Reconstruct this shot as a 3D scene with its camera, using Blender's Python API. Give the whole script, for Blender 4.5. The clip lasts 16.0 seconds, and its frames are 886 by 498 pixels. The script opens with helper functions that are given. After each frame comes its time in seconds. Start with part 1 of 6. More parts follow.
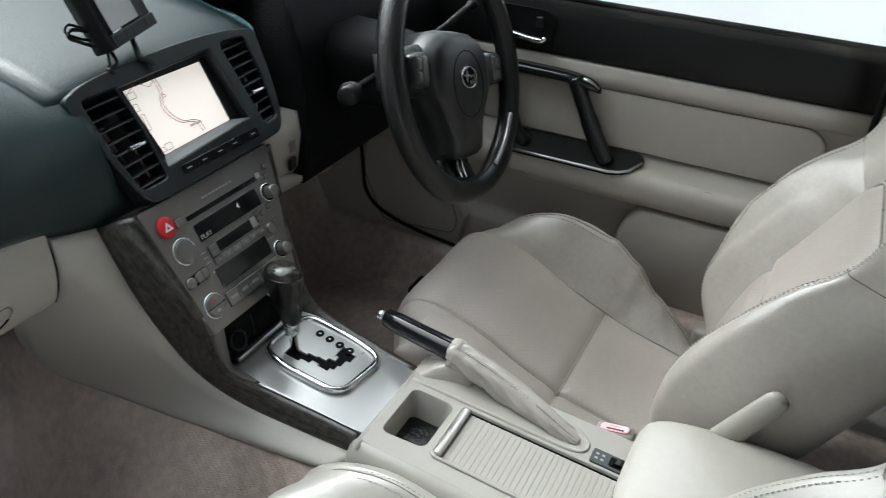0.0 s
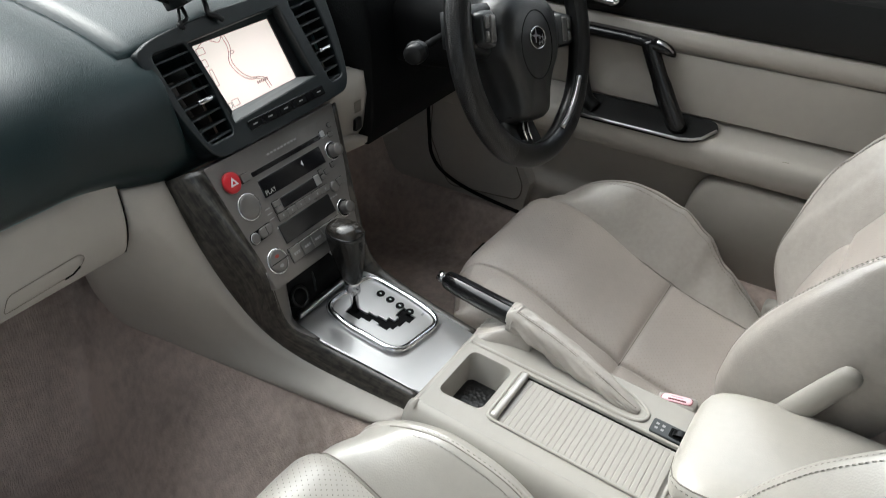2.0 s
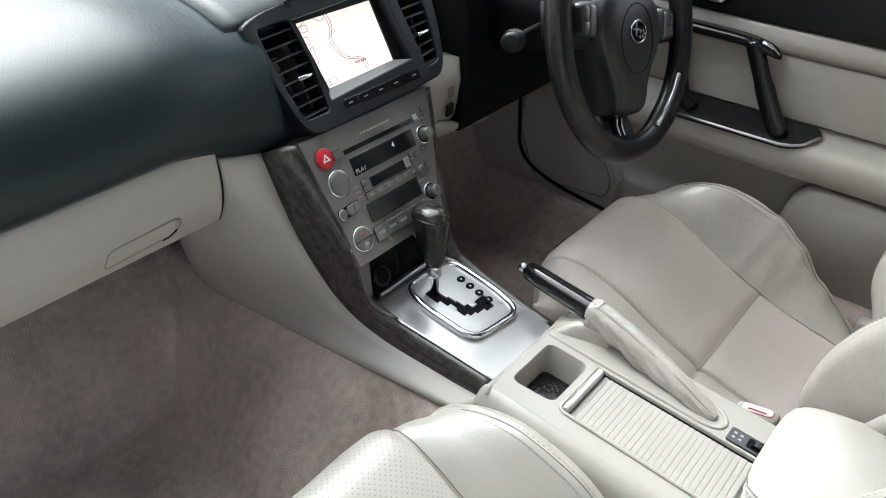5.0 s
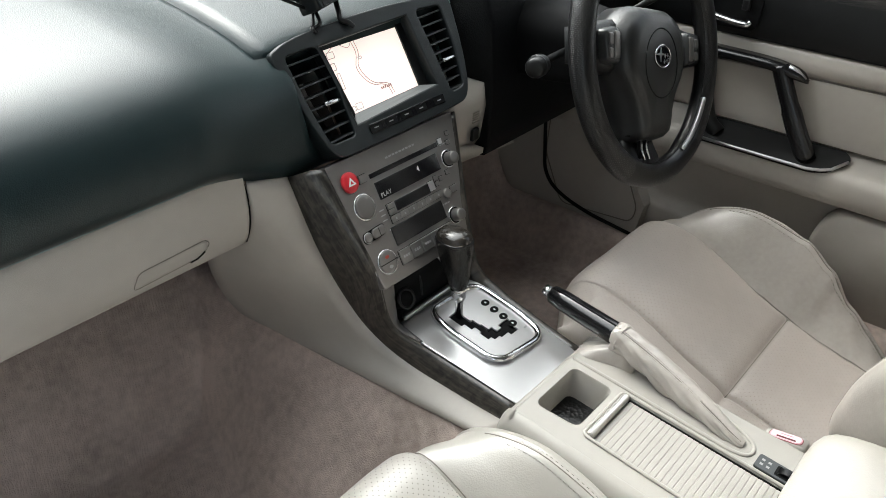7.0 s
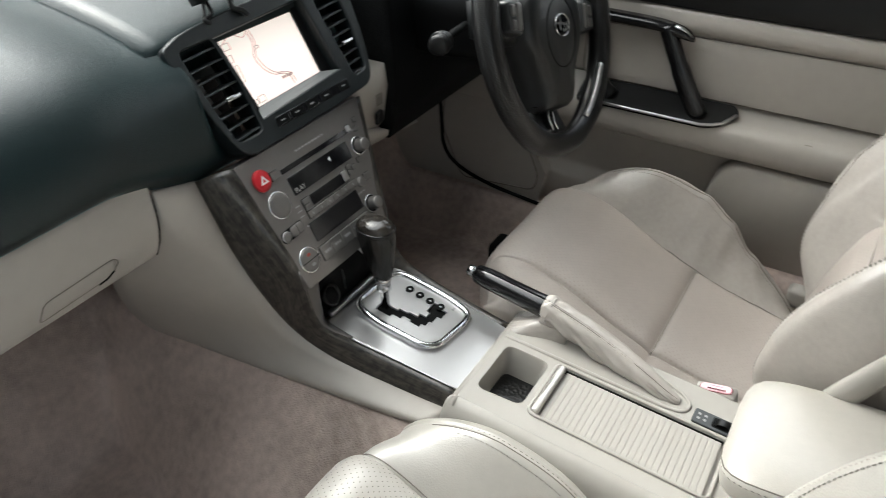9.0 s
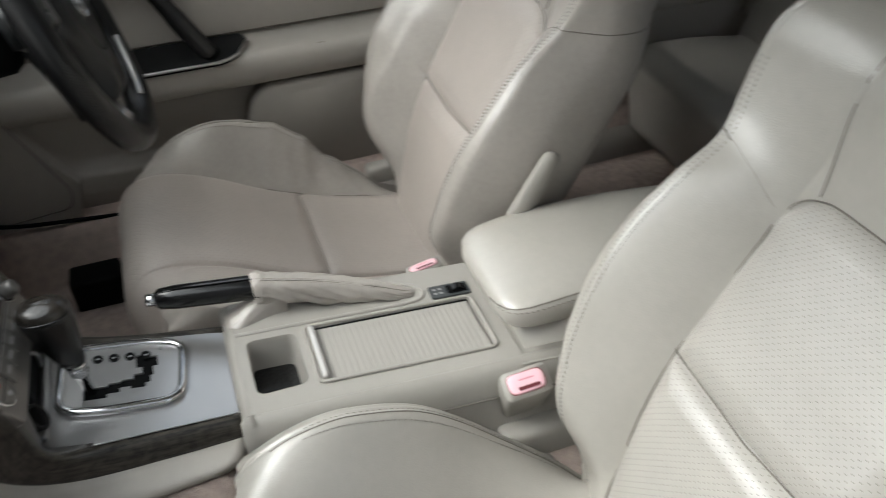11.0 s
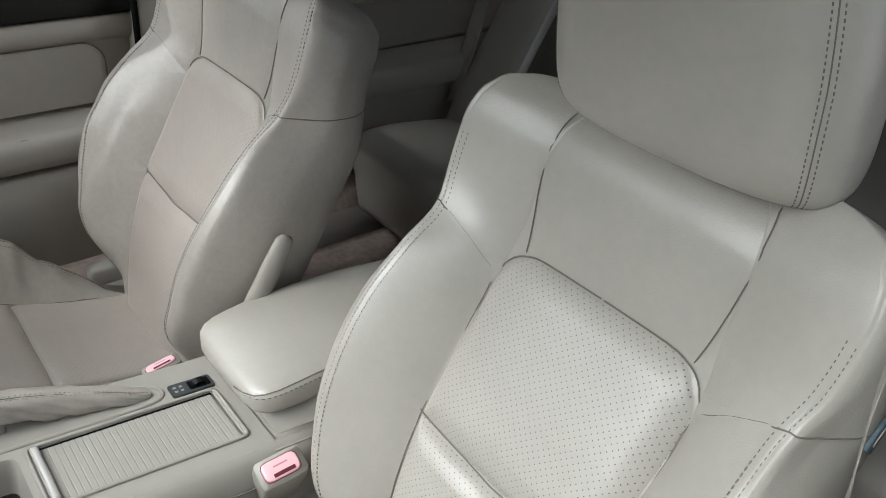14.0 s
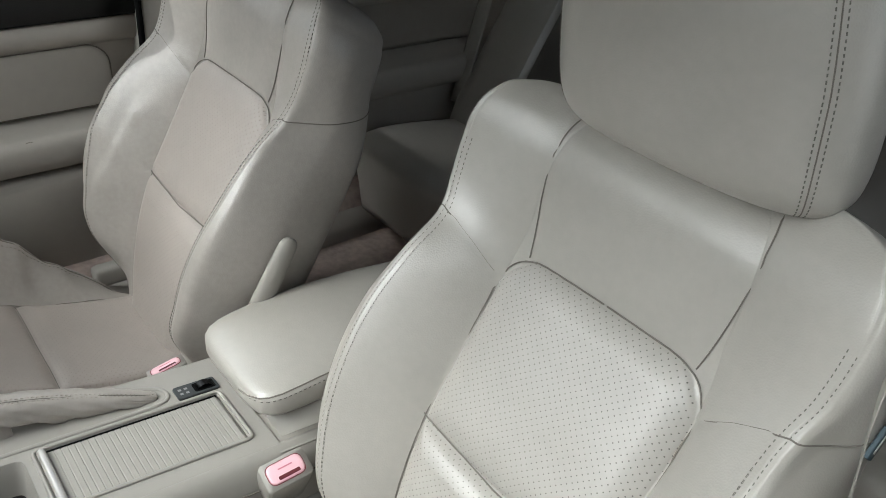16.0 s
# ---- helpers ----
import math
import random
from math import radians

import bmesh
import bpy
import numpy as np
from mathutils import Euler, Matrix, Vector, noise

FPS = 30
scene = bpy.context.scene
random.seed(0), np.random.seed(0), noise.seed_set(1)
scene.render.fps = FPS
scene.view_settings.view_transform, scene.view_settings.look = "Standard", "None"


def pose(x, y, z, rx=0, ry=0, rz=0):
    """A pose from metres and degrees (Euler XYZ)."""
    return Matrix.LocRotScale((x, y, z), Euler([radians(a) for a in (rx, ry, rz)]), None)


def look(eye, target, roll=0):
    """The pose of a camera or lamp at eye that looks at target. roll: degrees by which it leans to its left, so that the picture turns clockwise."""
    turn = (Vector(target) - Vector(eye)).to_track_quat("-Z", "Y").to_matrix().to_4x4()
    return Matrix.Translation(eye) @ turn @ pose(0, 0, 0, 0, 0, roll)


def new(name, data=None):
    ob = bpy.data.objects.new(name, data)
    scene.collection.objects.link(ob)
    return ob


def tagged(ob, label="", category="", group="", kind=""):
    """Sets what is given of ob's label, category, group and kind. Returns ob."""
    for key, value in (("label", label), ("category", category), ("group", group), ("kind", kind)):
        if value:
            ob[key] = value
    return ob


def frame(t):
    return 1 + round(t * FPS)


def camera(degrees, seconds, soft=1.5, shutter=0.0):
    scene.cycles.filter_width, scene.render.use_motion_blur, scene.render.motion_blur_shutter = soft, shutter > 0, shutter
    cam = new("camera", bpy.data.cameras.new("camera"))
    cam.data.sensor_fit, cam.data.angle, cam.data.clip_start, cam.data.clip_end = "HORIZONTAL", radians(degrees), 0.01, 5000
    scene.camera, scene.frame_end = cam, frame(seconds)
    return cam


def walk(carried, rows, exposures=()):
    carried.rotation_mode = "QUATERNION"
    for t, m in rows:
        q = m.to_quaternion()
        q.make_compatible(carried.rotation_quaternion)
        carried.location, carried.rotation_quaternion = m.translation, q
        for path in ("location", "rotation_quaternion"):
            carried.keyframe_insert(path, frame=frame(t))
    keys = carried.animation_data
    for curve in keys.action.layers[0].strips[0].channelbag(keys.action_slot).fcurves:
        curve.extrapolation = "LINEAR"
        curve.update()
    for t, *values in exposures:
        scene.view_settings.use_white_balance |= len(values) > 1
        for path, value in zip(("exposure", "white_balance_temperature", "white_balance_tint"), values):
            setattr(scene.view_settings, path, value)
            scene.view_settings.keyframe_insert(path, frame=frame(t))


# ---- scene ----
cam = camera(57.9, 16.0, 0.5, 0.4)
PATH = [
    (0, (-0.712, -0.404, 1.038), (0.832, 0.324, -0.004), 3.0),
    (0.5, (-0.709, -0.41, 1.031), (0.775, 0.43, -0.014), 2.2),
    (1, (-0.704, -0.408, 1.027), (0.767, 0.44, -0.03), 1.9),
    (1.5, (-0.704, -0.408, 1.026), (0.756, 0.445, -0.043), 1.2),
    (2, (-0.708, -0.411, 1.02), (0.724, 0.444, -0.084), 1.5),
    (2.5, (-0.71, -0.409, 1.009), (0.675, 0.421, -0.171), 2.3),
    (3, (-0.704, -0.406, 1.005), (0.668, 0.419, -0.194), 2.7),
    (3.5, (-0.703, -0.408, 1.006), (0.658, 0.419, -0.204), 2.9),
    (4, (-0.708, -0.412, 1.009), (0.644, 0.426, -0.205), 3.1),
    (4.5, (-0.715, -0.413, 1.012), (0.606, 0.5, -0.181), 2.4),
    (5, (-0.717, -0.411, 1.012), (0.596, 0.601, -0.108), 1.8),
    (7.5, (-0.719, -0.418, 1.013), (0.574, 0.671, -0.057), 0.6),
    (8, (-0.719, -0.416, 1.013), (0.572, 0.671, -0.061), 0.6),
    (10.4, (-0.727, -0.193, 1.022), (0.762, -0.188, -0.159), -3.7),
    (10.5, (-0.7227, -0.1799, 1.024), (0.7576, -0.2304, -0.1646), -4.3),
    (11, (-0.718, -0.031, 0.998), (0.768, -0.531, -0.243), -2.2),
    (11.5, (-0.726, -0.015, 0.991), (0.618, -0.833, -0.244), 1.7),
    (12, (-0.724, -0.003, 0.988), (0.578, -1.028, -0.131), 4.1),
    (12.5, (-0.736, -0.008, 0.991), (0.577, -1.09, -0.061), 4.3),
    (13, (-0.743, -0.028, 0.997), (0.557, -1.123, -0.056), 3.8),
    (13.5, (-0.743, -0.032, 0.999), (0.549, -1.138, -0.054), 4.2),
    (14, (-0.742, -0.028, 1.0), (0.551, -1.135, -0.051), 4.4),
    (14.5, (-0.737, -0.028, 1.004), (0.55, -1.138, -0.051), 4.6),
    (15, (-0.733, -0.028, 1.002), (0.553, -1.137, -0.053), 4.9),
    (15.5, (-0.734, -0.024, 1.003), (0.559, -1.126, -0.052), 4.7),
    (16, (-0.74, -0.026, 1.011), (0.551, -1.126, -0.048), 4.4),
]
walk(cam, [(t, look(eye, target, roll)) for t, eye, target, roll in PATH],
     [(0.0, 1.48, 5950, 1), (0.5, 1.45, 5950, 1), (1.5, 1.58, 6100, 3), (3.0, 1.66, 6200, 5), (4.0, 1.74, 6200, 5), (4.5, 1.84, 6150, 3), (5.0, 1.95, 6000, 3), (7.5, 1.86, 6300, 4), (8.2, 1.86, 6300, 4), (10.5, 1.32, 6250, 4), (12.0, 1.10, 6120, 4), (16.0, 1.08, 6080, 3)])

# ---- world, sun, exposure ----
world = bpy.data.worlds.new("overcast_day")
scene.world = world
world.use_nodes = True
wn = world.node_tree.nodes
sky = wn.new("ShaderNodeTexSky")
sky.sky_type = 'NISHITA'
sky.sun_disc = False
sky.sun_elevation = radians(50)
sky.sun_rotation = radians(11)
sky.air_density, sky.dust_density, sky.ozone_density = 1.0, 6.0, 1.0
haze = wn.new("ShaderNodeHueSaturation")
haze.inputs["Saturation"].default_value = 0.35
world.node_tree.links.new(sky.outputs[0], haze.inputs["Color"])
world.node_tree.links.new(haze.outputs[0], wn["Background"].inputs[0])
wn["Background"].inputs[1].default_value = 0.15
sun = new("sun", bpy.data.lights.new("sun", "SUN"))
sun.data.energy, sun.data.angle, sun.data.color = 1.75, radians(105), (1.0, 0.98, 0.95)
sun.matrix_world = look((1.0, 5.0, 6.0), (0, 0, 0))


# ---- materials ----
def mat(name, color, rough=0.5, metal=0.0, vary=0.08, scale=6.0, bump=0.0, bscale=400.0, spec=0.5, coat=0.0, wear=0.0):
    """A surface with broad and fine variation, and a fine relief."""
    m = bpy.data.materials.new(name)
    m.use_nodes = True
    n, l = m.node_tree.nodes, m.node_tree.links
    b = n["Principled BSDF"]
    b.inputs["Roughness"].default_value, b.inputs["Metallic"].default_value = rough, metal
    b.inputs["Specular IOR Level"].default_value, b.inputs["Coat Weight"].default_value = spec, coat
    b.inputs["Coat Roughness"].default_value = rough * 0.9
    co = n.new("ShaderNodeTexCoord")
    broad, fine = n.new("ShaderNodeTexNoise"), n.new("ShaderNodeTexNoise")
    broad.inputs["Scale"].default_value, broad.inputs["Detail"].default_value = scale, 4
    fine.inputs["Scale"].default_value, fine.inputs["Detail"].default_value = scale * 14, 3
    add = n.new("ShaderNodeMath")
    add.operation = 'MULTIPLY_ADD'
    add.inputs[1].default_value = 0.4
    ramp = n.new("ShaderNodeMapRange")
    ramp.inputs[1].default_value, ramp.inputs[2].default_value = 0.45, 0.95
    ramp.inputs[3].default_value, ramp.inputs[4].default_value = 1 - vary, 1 + vary
    mul = n.new("ShaderNodeVectorMath")
    mul.operation = 'MULTIPLY'
    mul.inputs[0].default_value = color
    for t in (broad, fine):
        l.new(co.outputs["Object"], t.inputs["Vector"])
    l.new(fine.outputs[0], add.inputs[0])
    l.new(broad.outputs[0], add.inputs[2])
    l.new(add.outputs[0], ramp.inputs[0])
    l.new(ramp.outputs[0], mul.inputs[1])
    l.new(mul.outputs[0], b.inputs["Base Color"])
    rr = n.new("ShaderNodeMapRange")
    rr.inputs[3].default_value, rr.inputs[4].default_value = max(0.03, rough - 0.03), min(1, rough + 0.03)
    l.new(broad.outputs[0], rr.inputs[0])
    l.new(rr.outputs[0], b.inputs["Roughness"])
    if bump:
        v = n.new("ShaderNodeTexVoronoi")
        v.inputs["Scale"].default_value = bscale
        bp = n.new("ShaderNodeBump")
        bp.inputs["Strength"].default_value, bp.inputs["Distance"].default_value = bump, 0.001
        l.new(co.outputs["Object"], v.inputs["Vector"])
        l.new(v.outputs["Distance"], bp.inputs["Height"])
        l.new(bp.outputs[0], b.inputs["Normal"])
    return m


def perforated(name, color, rough, pitch, hole, dark):
    """Leather with rows of small punched holes, laid out by the surface's own metres."""
    m = mat(name, color, rough, vary=0.07, scale=7)
    n, l = m.node_tree.nodes, m.node_tree.links
    b = n["Principled BSDF"]
    uv = n.new("ShaderNodeUVMap")
    sep = n.new("ShaderNodeSeparateXYZ")
    l.new(uv.outputs[0], sep.inputs[0])

    def math_node(op, a, c=None, val=None):
        k = n.new("ShaderNodeMath")
        k.operation = op
        l.new(a, k.inputs[0])
        if c is not None:
            l.new(c, k.inputs[1])
        elif val is not None:
            k.inputs[1].default_value = val
        return k.outputs[0]
    # two square lattices, the second shifted by half a pitch both ways
    best = None
    for shift in (0.0, 0.5):
        fx = math_node('FRACT', math_node('ADD', math_node('DIVIDE', sep.outputs[0], val=pitch), val=100.0 + shift))
        fy = math_node('FRACT', math_node('ADD', math_node('DIVIDE', sep.outputs[1], val=pitch), val=100.0 + shift))
        dx, dy = math_node('SUBTRACT', fx, val=0.5), math_node('SUBTRACT', fy, val=0.5)
        d = math_node('SQRT', math_node('ADD', math_node('MULTIPLY', dx, dx), math_node('MULTIPLY', dy, dy)))
        best = d if best is None else math_node('MINIMUM', best, d)
    edge = n.new("ShaderNodeMapRange")
    edge.inputs[1].default_value, edge.inputs[2].default_value = hole * 0.75, hole * 1.2
    l.new(best, edge.inputs[0])
    mix = n.new("ShaderNodeMix")
    mix.data_type = 'RGBA'
    src = b.inputs["Base Color"].links[0].from_socket
    mix.inputs[6].default_value = (*dark, 1)
    l.new(edge.outputs[0], mix.inputs[0])
    l.new(src, mix.inputs[7])
    l.new(mix.outputs[2], b.inputs["Base Color"])
    bp = n.new("ShaderNodeBump")
    bp.inputs["Strength"].default_value, bp.inputs["Distance"].default_value = 0.5, 0.0008
    l.new(edge.outputs[0], bp.inputs["Height"])
    l.new(bp.outputs[0], b.inputs["Normal"])
    return m


def plain(name, color, rough=0.5, metal=0.0, emit=0.0):
    m = bpy.data.materials.new(name)
    m.use_nodes = True
    b = m.node_tree.nodes["Principled BSDF"]
    b.inputs["Base Color"].default_value = (*color, 1)
    b.inputs["Roughness"].default_value, b.inputs["Metallic"].default_value = rough, metal
    if emit:
        b.inputs["Emission Color"].default_value = (*color, 1)
        b.inputs["Emission Strength"].default_value = emit
    return m


def glass(name, tint=(1, 1, 1)):
    m = bpy.data.materials.new(name)
    m.use_nodes = True
    n, l = m.node_tree.nodes, m.node_tree.links
    n.remove(n["Principled BSDF"])
    tr, gl, mx, fr = n.new("ShaderNodeBsdfTransparent"), n.new("ShaderNodeBsdfGlossy"), n.new("ShaderNodeMixShader"), n.new("ShaderNodeFresnel")
    tr.inputs[0].default_value = (*tint, 1)
    gl.inputs["Roughness"].default_value = 0.02
    fr.inputs[0].default_value = 1.45
    l.new(fr.outputs[0], mx.inputs[0])
    l.new(tr.outputs[0], mx.inputs[1])
    l.new(gl.outputs[0], mx.inputs[2])
    l.new(mx.outputs[0], n["Material Output"].inputs[0])
    return m


LEATHER = mat("beige_leather", (0.378, 0.359, 0.324), 0.31, vary=0.07, scale=7, bump=0.16, bscale=520, spec=0.85)
LEATHER_D = mat("worn_beige_leather", (0.367, 0.339, 0.308), 0.31, vary=0.13, scale=9, bump=0.16, bscale=520, spec=0.8)
PERF = perforated("perforated_leather", (0.39, 0.37, 0.337), 0.33, 0.0084, 0.080, (0.10, 0.09, 0.08))
PERF_D = perforated("worn_perforated_leather", (0.413, 0.37, 0.335), 0.40, 0.0092, 0.11, (0.36, 0.318, 0.287))
SEAM = mat("seam_thread", (0.17, 0.155, 0.135), 0.8)
THREAD = mat("stitch_thread", (0.15, 0.143, 0.128), 0.8)
PLASTIC = mat("beige_plastic", (0.339, 0.322, 0.292), 0.45, vary=0.05, scale=5, bump=0.15, bscale=1500)
PLASTIC_2 = mat("beige_trim_plastic", (0.374, 0.349, 0.314), 0.5, vary=0.06, scale=4, bump=0.2, bscale=1200)
DASH = mat("dark_dash_vinyl", (0.005, 0.0135, 0.0150), 0.36, vary=0.14, scale=8, bump=0.20, bscale=700, spec=0.42)
DASH.node_tree.nodes["Principled BSDF"].inputs["Sheen Weight"].default_value = 0.8      # stands in for the sky's pale reflection on the dash top
DASH.node_tree.nodes["Principled BSDF"].inputs["Sheen Roughness"].default_value = 0.10
DASH.node_tree.nodes["Principled BSDF"].inputs["Sheen Tint"].default_value = (0.58, 0.96, 1.0, 1)
# Dash vinyl made darker and duller: shade around the instruments is in this colour.
HOOD = mat("shaded_dark_vinyl", (0.0022, 0.0027, 0.003), 0.6, vary=0.12, scale=8, bump=0.3, bscale=420, spec=0.1)
BLACK = mat("black_plastic", (0.0055, 0.0058, 0.006), 0.35, vary=0.15, scale=20, bump=0.10, bscale=1200, spec=0.3)
BLACK_M = mat("matt_black_plastic", (0.002, 0.0022, 0.0024), 0.65, vary=0.15, scale=20, spec=0.12)
GRIP = mat("black_leather", (0.003, 0.003, 0.0033), 0.30, vary=0.2, scale=30, bump=0.1, bscale=700, spec=0.3)
HOUSING = mat("charcoal_housing", (0.0055, 0.0085, 0.0095), 0.40, vary=0.08, scale=12, bump=0.15, bscale=1600)
CHROME = plain("chrome", (0.72, 0.72, 0.73), 0.12, 1.0)
SATIN = plain("satin_chrome", (0.62, 0.62, 0.62), 0.28, 1.0)
ALU = mat("brushed_metal_paint", (0.50, 0.495, 0.49), 0.30, metal=0.8, vary=0.03, scale=3)
STACK = mat("grey_metallic_face", (0.195, 0.185, 0.177), 0.34, metal=0.7, vary=0.06, scale=10)
CARPET = mat("taupe_carpet", (0.48, 0.395, 0.352), 0.95, vary=0.4, scale=5, bump=1.0, bscale=600, spec=0.1)
RED = plain("red_button", (0.42, 0.014, 0.022), 0.3)
PINK = mat("faded_pink_button", (0.80, 0.50, 0.55), 0.3, vary=0.05)
WHITE = plain("white_print", (0.6, 0.6, 0.6), 0.5)
GREY_P = plain("grey_print", (0.30, 0.30, 0.30), 0.5)
GLOSS = mat("glossy_black_plastic", (0.005, 0.005, 0.0055), 0.2, vary=0.1, scale=10)
GLASS = glass("window_glass")
GLASS_DARK = glass("tinted_window_glass", (0.22, 0.225, 0.23))


def creased(m, strength, scale):
    """Soft creases and hollows of worn hide, under its fine grain."""
    n, l = m.node_tree.nodes, m.node_tree.links
    b = n["Principled BSDF"]
    co, mp, w, bp = n.new("ShaderNodeTexCoord"), n.new("ShaderNodeMapping"), n.new("ShaderNodeTexNoise"), n.new("ShaderNodeBump")
    mp.inputs["Scale"].default_value = (1.0, 0.45, 1.6)
    w.inputs["Scale"].default_value, w.inputs["Detail"].default_value, w.inputs["Distortion"].default_value = scale, 5, 1.2
    bp.inputs["Strength"].default_value, bp.inputs["Distance"].default_value = strength, 0.002
    l.new(co.outputs["Object"], mp.inputs[0])
    l.new(mp.outputs[0], w.inputs["Vector"])
    l.new(w.outputs[0], bp.inputs["Height"])
    l.new(b.inputs["Normal"].links[0].from_socket, bp.inputs["Normal"])
    l.new(bp.outputs[0], b.inputs["Normal"])


creased(LEATHER, 0.16, 14)
creased(LEATHER_D, 0.28, 18)
creased(PERF, 0.16, 16)
PERF.node_tree.nodes["Principled BSDF"].inputs["Specular IOR Level"].default_value = 0.8
creased(PERF_D, 0.25, 20)
DISPLAY = mat("dark_display", (0.006, 0.006, 0.007), 0.12, vary=0.1)


def wood():
    """Dark lacquered veneer; the grain runs along the strip's own length."""
    m = mat("dark_wood_grain_trim", (0.07, 0.066, 0.06), 0.3, coat=0.1)
    n, l = m.node_tree.nodes, m.node_tree.links
    uv, r = n.new("ShaderNodeUVMap"), n.new("ShaderNodeValToRGB")
    acc = None
    for sx, sy, wgt in ((26, 300, 0.4), (90, 130, 0.42), (12, 40, 0.28)):
        mp, w, k = n.new("ShaderNodeMapping"), n.new("ShaderNodeTexNoise"), n.new("ShaderNodeMath")
        mp.inputs["Scale"].default_value = (sx, sy, 1)
        w.inputs["Scale"].default_value, w.inputs["Detail"].default_value, w.inputs["Distortion"].default_value = 1.0, 5, 0.6
        k.operation = 'MULTIPLY_ADD'
        k.inputs[1].default_value = wgt
        k.inputs[2].default_value = 0.0
        l.new(uv.outputs[0], mp.inputs[0])
        l.new(mp.outputs[0], w.inputs["Vector"])
        l.new(w.outputs[0], k.inputs[0])
        if acc:
            l.new(acc, k.inputs[2])
        acc = k.outputs[0]
    r.color_ramp.elements[0].position, r.color_ramp.elements[0].color = 0.46, (0.006, 0.0053, 0.0045, 1)
    r.color_ramp.elements[1].position, r.color_ramp.elements[1].color = 0.66, (0.060, 0.053, 0.043, 1)
    l.new(acc, r.inputs[0])
    l.new(r.outputs[0], n["Principled BSDF"].inputs["Base Color"])
    return m


WOOD = wood()


def ribbed(m, pitch, angle):
    """Fine ribs across a cloth, over its relief."""
    n, l = m.node_tree.nodes, m.node_tree.links
    b = n["Principled BSDF"]
    co, mp, w, bp = n.new("ShaderNodeTexCoord"), n.new("ShaderNodeMapping"), n.new("ShaderNodeTexWave"), n.new("ShaderNodeBump")
    mp.inputs["Rotation"].default_value = (0, 0, angle)
    w.inputs["Scale"].default_value, w.inputs["Distortion"].default_value, w.inputs["Detail"].default_value = 0.314 / pitch, 0.6, 1
    bp.inputs["Strength"].default_value, bp.inputs["Distance"].default_value = 0.22, 0.001
    l.new(co.outputs["Object"], mp.inputs[0])
    l.new(mp.outputs[0], w.inputs["Vector"])
    l.new(w.outputs[1], bp.inputs["Height"])
    l.new(b.inputs["Normal"].links[0].from_socket, bp.inputs["Normal"])
    l.new(bp.outputs[0], b.inputs["Normal"])


ribbed(CARPET, 0.0048, radians(25))

# ---- building helpers ----
base_of = {}


def thing(name, at, label, category, group="", kind=""):
    ob = new(name)
    ob.location = at
    ob.empty_display_size = 0.05
    base_of[ob] = Vector(at)
    return tagged(ob, label, category, group, kind)


def part(name, bm, material, parent=None, label="", smooth=True, weld=False):
    """Links a bmesh or mesh, given in world metres, as one mesh under a thing or under a part."""
    if isinstance(bm, bmesh.types.BMesh):
        if weld:
            bmesh.ops.remove_doubles(bm, verts=bm.verts, dist=1e-5)
        bmesh.ops.recalc_face_normals(bm, faces=bm.faces)
        me = bpy.data.meshes.new(name)
        bm.to_mesh(me)
        bm.free()
    else:
        me = bm
    base = base_of[parent] if parent else Vector((0, 0, 0))
    me.transform(Matrix.Translation(-base))
    for p in me.polygons:
        p.use_smooth = smooth
    me.materials.append(material)
    ob = new(name, me)
    ob.parent = parent
    base_of[ob] = base
    return tagged(ob, label)


def lone(name, bm, material, label, category, group="", kind="", smooth=True):
    ob = part(name, bm, material, None, label, smooth)
    return tagged(ob, label, category, group, kind)


def mesh_of(verts, faces, uvs=None):
    me = bpy.data.meshes.new("m")
    me.from_pydata([tuple(v) for v in verts], [], [tuple(int(i) for i in f) for f in faces])
    if uvs is not None:
        lay = me.uv_layers.new(name="UVMap")
        idx = np.empty(len(me.loops), dtype=np.int32)
        me.loops.foreach_get("vertex_index", idx)
        lay.data.foreach_set("uv", np.asarray(uvs, dtype=np.float32)[idx].ravel())
    return me


def rbox(center, size, bevel=0.004, seg=2, rot=None, bm=None):
    """A box with rounded edges."""
    bm = bm or bmesh.new()
    made = bmesh.ops.create_cube(bm, size=1)["verts"]
    bmesh.ops.scale(bm, vec=size, verts=made)
    if bevel:
        edges = list({e for v in made for e in v.link_edges})
        made = list({v for f in bmesh.ops.bevel(bm, geom=edges, offset=min(bevel, min(size) * 0.49), segments=seg, affect='EDGES', profile=0.6)["faces"] for v in f.verts} | {v for v in made if v.is_valid})
    m = Matrix.Translation(center) @ (rot.to_4x4() if rot else Matrix.Identity(4))
    bmesh.ops.transform(bm, matrix=m, verts=made)
    return bm


def axes(U, V):
    """A turn whose x and y axes are U and V."""
    u = Vector(U).normalized()
    n = u.cross(Vector(V)).normalized()
    v = n.cross(u)
    return Matrix((u, v, n)).transposed()


def loft(rings, closed=True, caps=True, loop=False):
    bm = bmesh.new()
    vs = [[bm.verts.new(p) for p in r] for r in rings]
    k = len(rings[0])
    for a in range(len(vs) - (0 if loop else 1)):
        b = (a + 1) % len(vs)
        for i in range(k if closed else k - 1):
            j = (i + 1) % k
            bm.faces.new((vs[a][i], vs[a][j], vs[b][j], vs[b][i]))
    if caps and closed and not loop:
        bm.faces.new(vs[0][::-1])
        bm.faces.new(vs[-1])
    return bm


